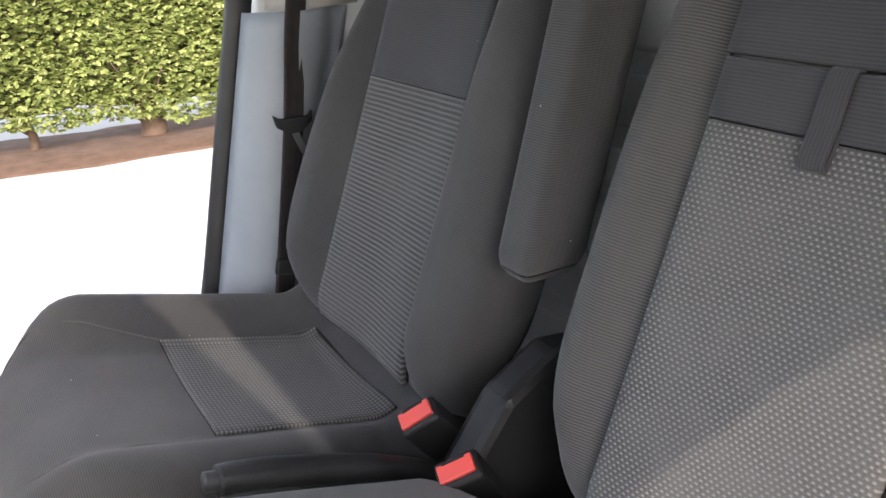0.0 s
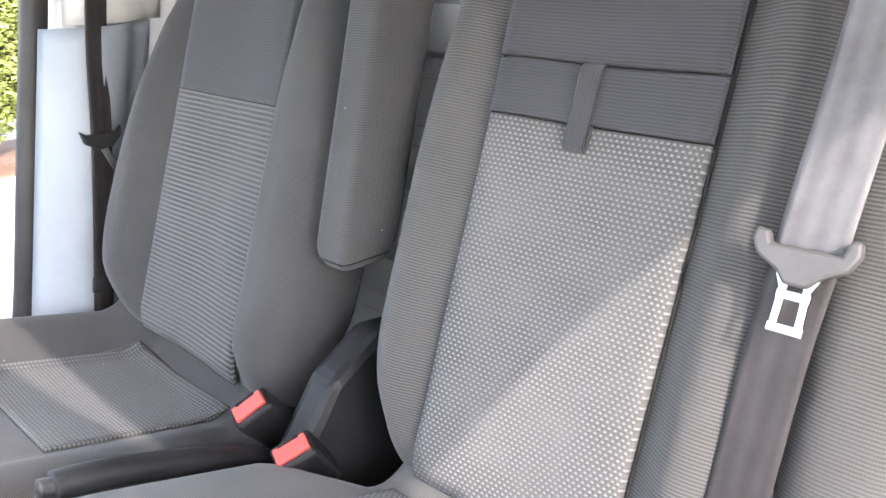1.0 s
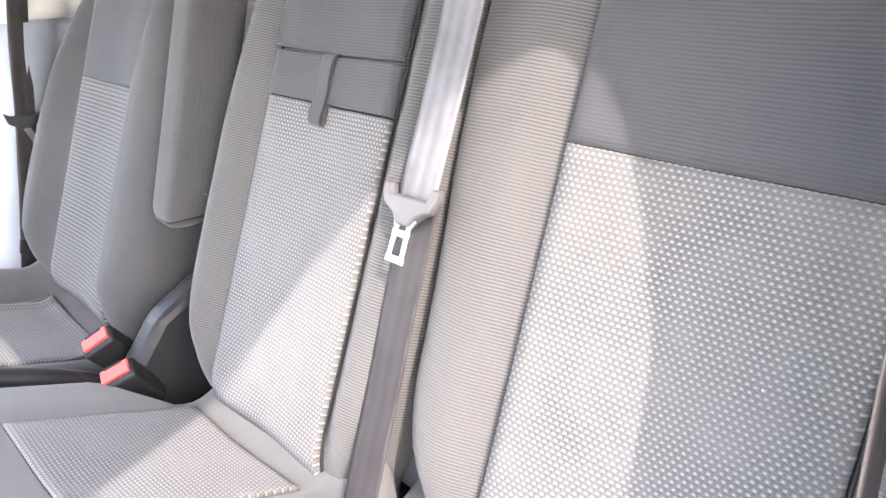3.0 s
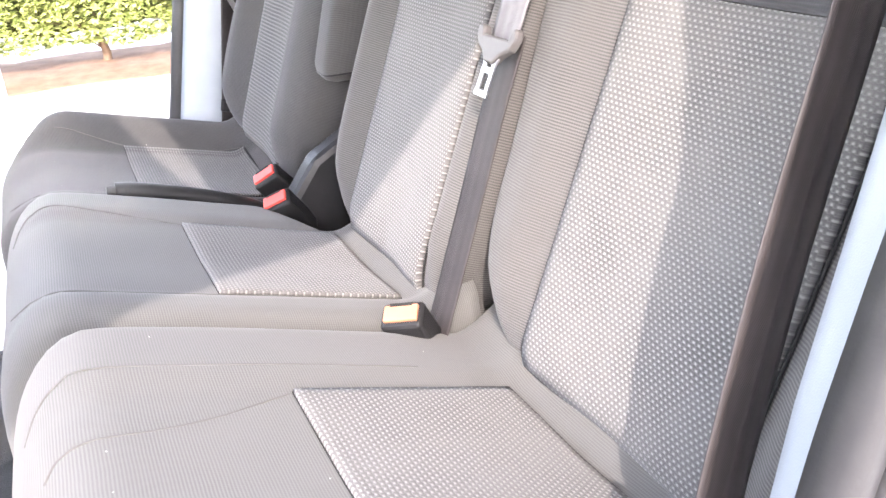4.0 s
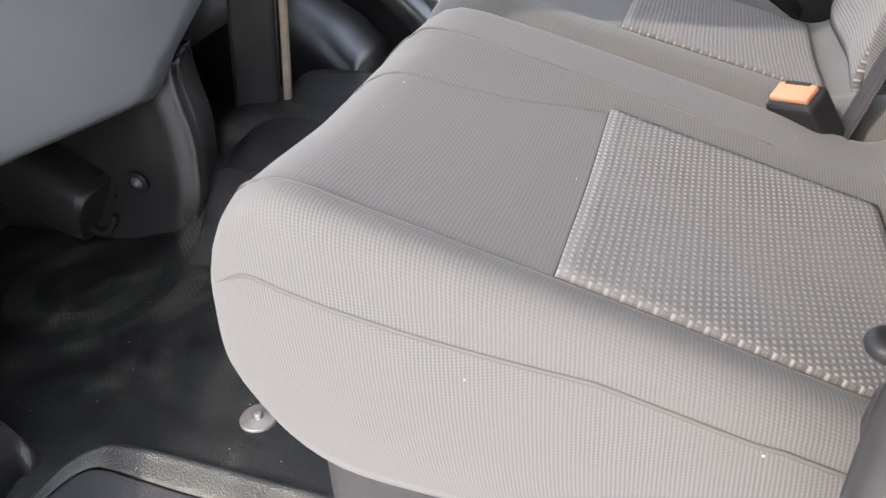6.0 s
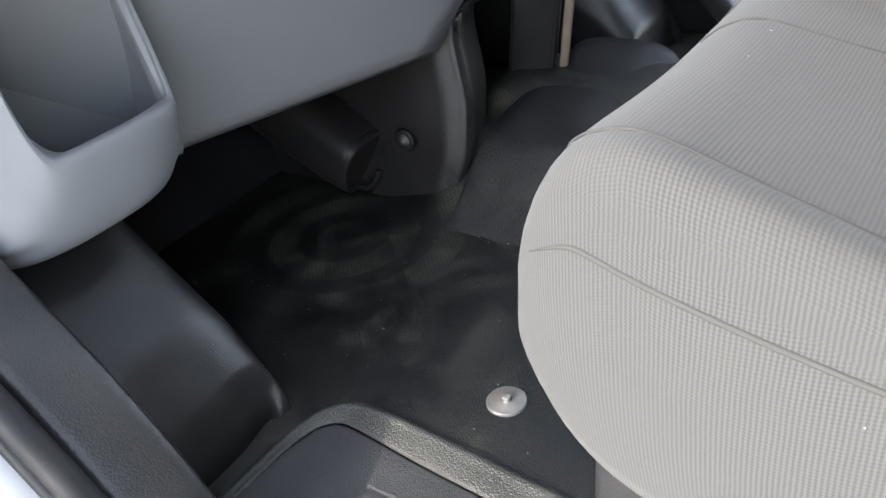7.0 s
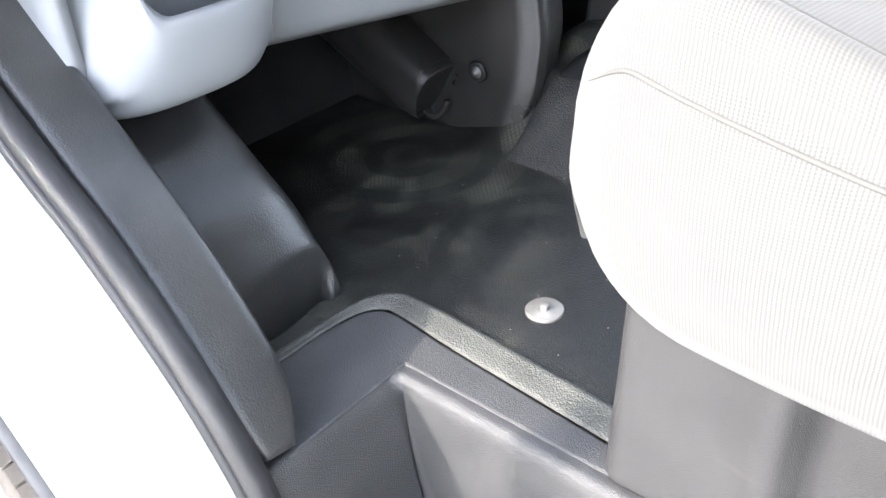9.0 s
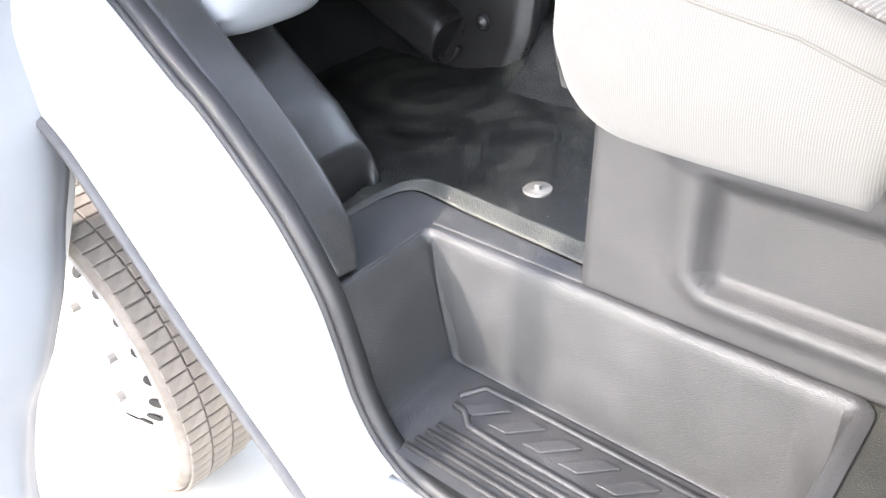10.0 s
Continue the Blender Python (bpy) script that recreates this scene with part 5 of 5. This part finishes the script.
    part("window_frame", sweep("window_frame", spline(rim, 50), ring(0.03, 0.025, 8, 3), BLACK, up=(0, 1, 0.02)), door, "black window frame")
    def pane(u, v):
        d = 0.14 + 0.90 * u
        zt = 1.40 + min(0.46, (d - 0.08) * 0.64)
        return place(d, 1.40 + (zt - 1.40) * v, 0.0)
    g = part("pane", fix_normals(slab("pane", pane, 12, 8, 0.004, GLASS)), door, "clear window glass")
    g.visible_shadow = False


van_door(False)
van_door(True)

# ---- front wheel ----
WHEEL = pose(-0.855, -0.128, 0.356, 90, 0, 0) @ Matrix.Diagonal((1.03, 1.03, 1.0, 1))
wheel = thing("front_wheel", "front wheel with worn dusty tyre and silver steel rim", "wheel")
tyre = part("tyre", lathe("tyre", [(0.306, -0.004), (0.314, 0.003), (0.323, 0.003), (0.332, -0.002), (0.337, -0.008), (0.340, -0.018), (0.341, -0.035), (0.343, -0.11), (0.341, -0.185), (0.336, -0.208), (0.30, -0.225), (0.23, -0.215)], TYRE, WHEEL, 72), wheel, "dusty black tyre")
block_meshes = [box("tread_block", (0.007, 0.0255, w), TYRE, None, 0.0015, 1) for w in (0.044, 0.044, 0.044)]
for i in range(76):
    a = 2 * math.pi * i / 76
    for k, w in enumerate((-0.026, -0.073, -0.120)):
        ob = part("tread_block", block_meshes[k], tyre)
        ob.matrix_local = WHEEL @ Matrix.Rotation(a + 0.012 * k, 4, "Z") @ pose(0.3435, 0, w)
rim = part("rim", lathe("rim", [(0.318, 0.002), (0.311, 0.007), (0.302, 0.004), (0.288, -0.012), (0.272, -0.020), (0.262, -0.050), (0.235, -0.062), (0.205, -0.052), (0.172, -0.030), (0.140, -0.018), (0.105, -0.020), (0.088, -0.018), (0.084, 0.012), (0.066, 0.020), (0.0, 0.020)], RIM, WHEEL, 64), wheel, "silver painted steel rim")
for i in range(18):
    m = WHEEL @ Matrix.Rotation(2 * math.pi * i / 18, 4, "Z") @ pose(0.190, 0, -0.040, 0, 33, 0)
    part("vent_hole", prism("vent_hole", [(0.017 * math.cos(k * math.pi / 5), 0.014 * math.sin(k * math.pi / 5)) for k in range(10)], 0.003, SEAM, m, 0), rim, "dark vent hole")
for i in range(6):
    m = WHEEL @ Matrix.Rotation(2 * math.pi * i / 6 + 0.3, 4, "Z") @ pose(0.118, 0, -0.020)
    part("wheel_bolt", prism("wheel_bolt", [(0.011 * math.cos(k * math.pi / 3), 0.011 * math.sin(k * math.pi / 3)) for k in range(6)], 0.018, GREY_STEEL, m, 0.0015), rim, "steel wheel bolt")

# ---- outside ----
def ground_fn(u, v):
    return (-400 + 800 * u, -400 + 800 * v, 0.0)
tagged(new("ground", grid("ground", ground_fn, 40, 40, GROUND)), "pale sunlit concrete drive", "ground", kind="structure")

def soil_fn(u, v):
    x, y = -8 + 20 * u, 7.25 + 1.5 * v
    return (x, y + 0.08 * noise.noise((x * 1.5, v * 3, 0)), 0.004 + 0.03 * smooth(0, 0.2, v) * (1 - smooth(0.8, 1, v)) + 0.015 * noise.noise((x * 3, y * 3, 1)) * smooth(0, 0.15, v))
tagged(new("soil_bed", fix_normals(slab("soil_bed", soil_fn, 120, 16, 0.02, SOIL))), "bare brown soil bed below the hedge", "soil", kind="structure")


def hedge():
    """Clipped conifer hedge: stems, and a crown of small flat sprays with gaps at its foot."""
    rnd = random.Random(7)
    h = thing("hedge", "clipped green conifer hedge on bare soil", "hedge", at=(1.5, 8.2, 0.0))
    for x, r in ((0.62, 0.035), (1.62, 0.10), (2.75, 0.06), (3.9, 0.07), (-0.6, 0.07), (-1.8, 0.06), (5.0, 0.06)):
        path = spline([(x, 8.05, -0.02), (x + 0.02, 8.06, 0.12), (x - 0.03, 8.1, 0.35), (x, 8.15, 0.8), (x + 0.03, 8.2, 1.5)], 14)
        trunk = part("trunk", sweep("trunk", path, ring(r, r, 9), BARK, up=(0, 1, 0), scale=lambda q: 1.35 - 0.9 * q), h, "brown bark stem")
        for k in range(5):
            a = rnd.uniform(-1.2, 1.2)
            z0 = rnd.uniform(0.08, 0.5)
            tip = (x + 0.5 * math.sin(a), 8.0 - 0.25 * math.cos(a), z0 + rnd.uniform(0.15, 0.4))
            part("limb", sweep("limb", spline([(x, 8.06, z0), (x + 0.2 * math.sin(a), 8.03, z0 + 0.08), tip], 8), ring(r * 0.28, r * 0.28, 6), BARK, up=(0.3, 1, 0), scale=lambda q: 1 - 0.75 * q), trunk)
    verts, faces = [], []
    def spray(p, out, size):
        """A flat fan of five narrow leaflets."""
        side = out.cross(Vector((rnd.uniform(-0.5, 0.5), rnd.uniform(-0.5, 0.5), 1))).normalized()
        up = side.cross(out).normalized()
        for k in range(5):
            a = (k - 2) * 0.55 + rnd.uniform(-0.15, 0.15)
            ln = size * (1.0 - 0.14 * abs(k - 2)) * rnd.uniform(0.8, 1.2)
            d = (out * math.cos(a) + side * math.sin(a) - up * rnd.uniform(0.0, 0.5)).normalized()
            w = d.cross(up).normalized() * ln * 0.27
            b = len(verts)
            verts.extend([p, p + d * ln * 0.55 + w, p + d * ln, p + d * ln * 0.55 - w + up * ln * 0.08])
            faces.append((b, b + 1, b + 2, b + 3))
    n = 0
    while n < 38000:
        x, z = rnd.uniform(-2.5, 6.0), rnd.uniform(0.0, 1.9) ** 1.0
        low = 0.21 + 0.14 * noise.noise((x * 1.3, 0.0, 5.0)) + 0.05 * noise.noise((x * 5, 0, 2))
        if z < low:
            continue
        lump_y = 0.10 * noise.noise((x * 2.2, z * 2.6, 0.0)) + 0.05 * noise.noise((x * 6, z * 6, 3.0))
        y = 7.82 + lump_y + abs(rnd.gauss(0, 0.06)) + 0.10 * max(0.0, 0.4 - z)
        if noise.noise((x * 5.5, z * 6.5, 9.0)) < -0.38:
            y += 0.12
        out = Vector((rnd.uniform(-0.8, 0.8), -1.0, rnd.uniform(-0.6, 0.7))).normalized()
        spray(Vector((x, y, z)), out, rnd.uniform(0.036, 0.064))
        n += 1
    part("crown", mesh_of("crown", verts, faces, LEAF, shade=False), h, "dense yellow-green foliage")
    # solid slab behind the sprays, coloured dark for the hedge's inner shade
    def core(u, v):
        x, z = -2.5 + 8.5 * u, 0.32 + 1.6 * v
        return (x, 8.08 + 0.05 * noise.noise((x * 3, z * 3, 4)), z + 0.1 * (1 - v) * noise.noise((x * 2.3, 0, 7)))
    part("shaded_hedge_core", fix_normals(slab("shaded_hedge_core", core, 90, 16, 0.25, LEAF_SHADED)), h, "solid inner foliage slab with shade in its colour")


hedge()
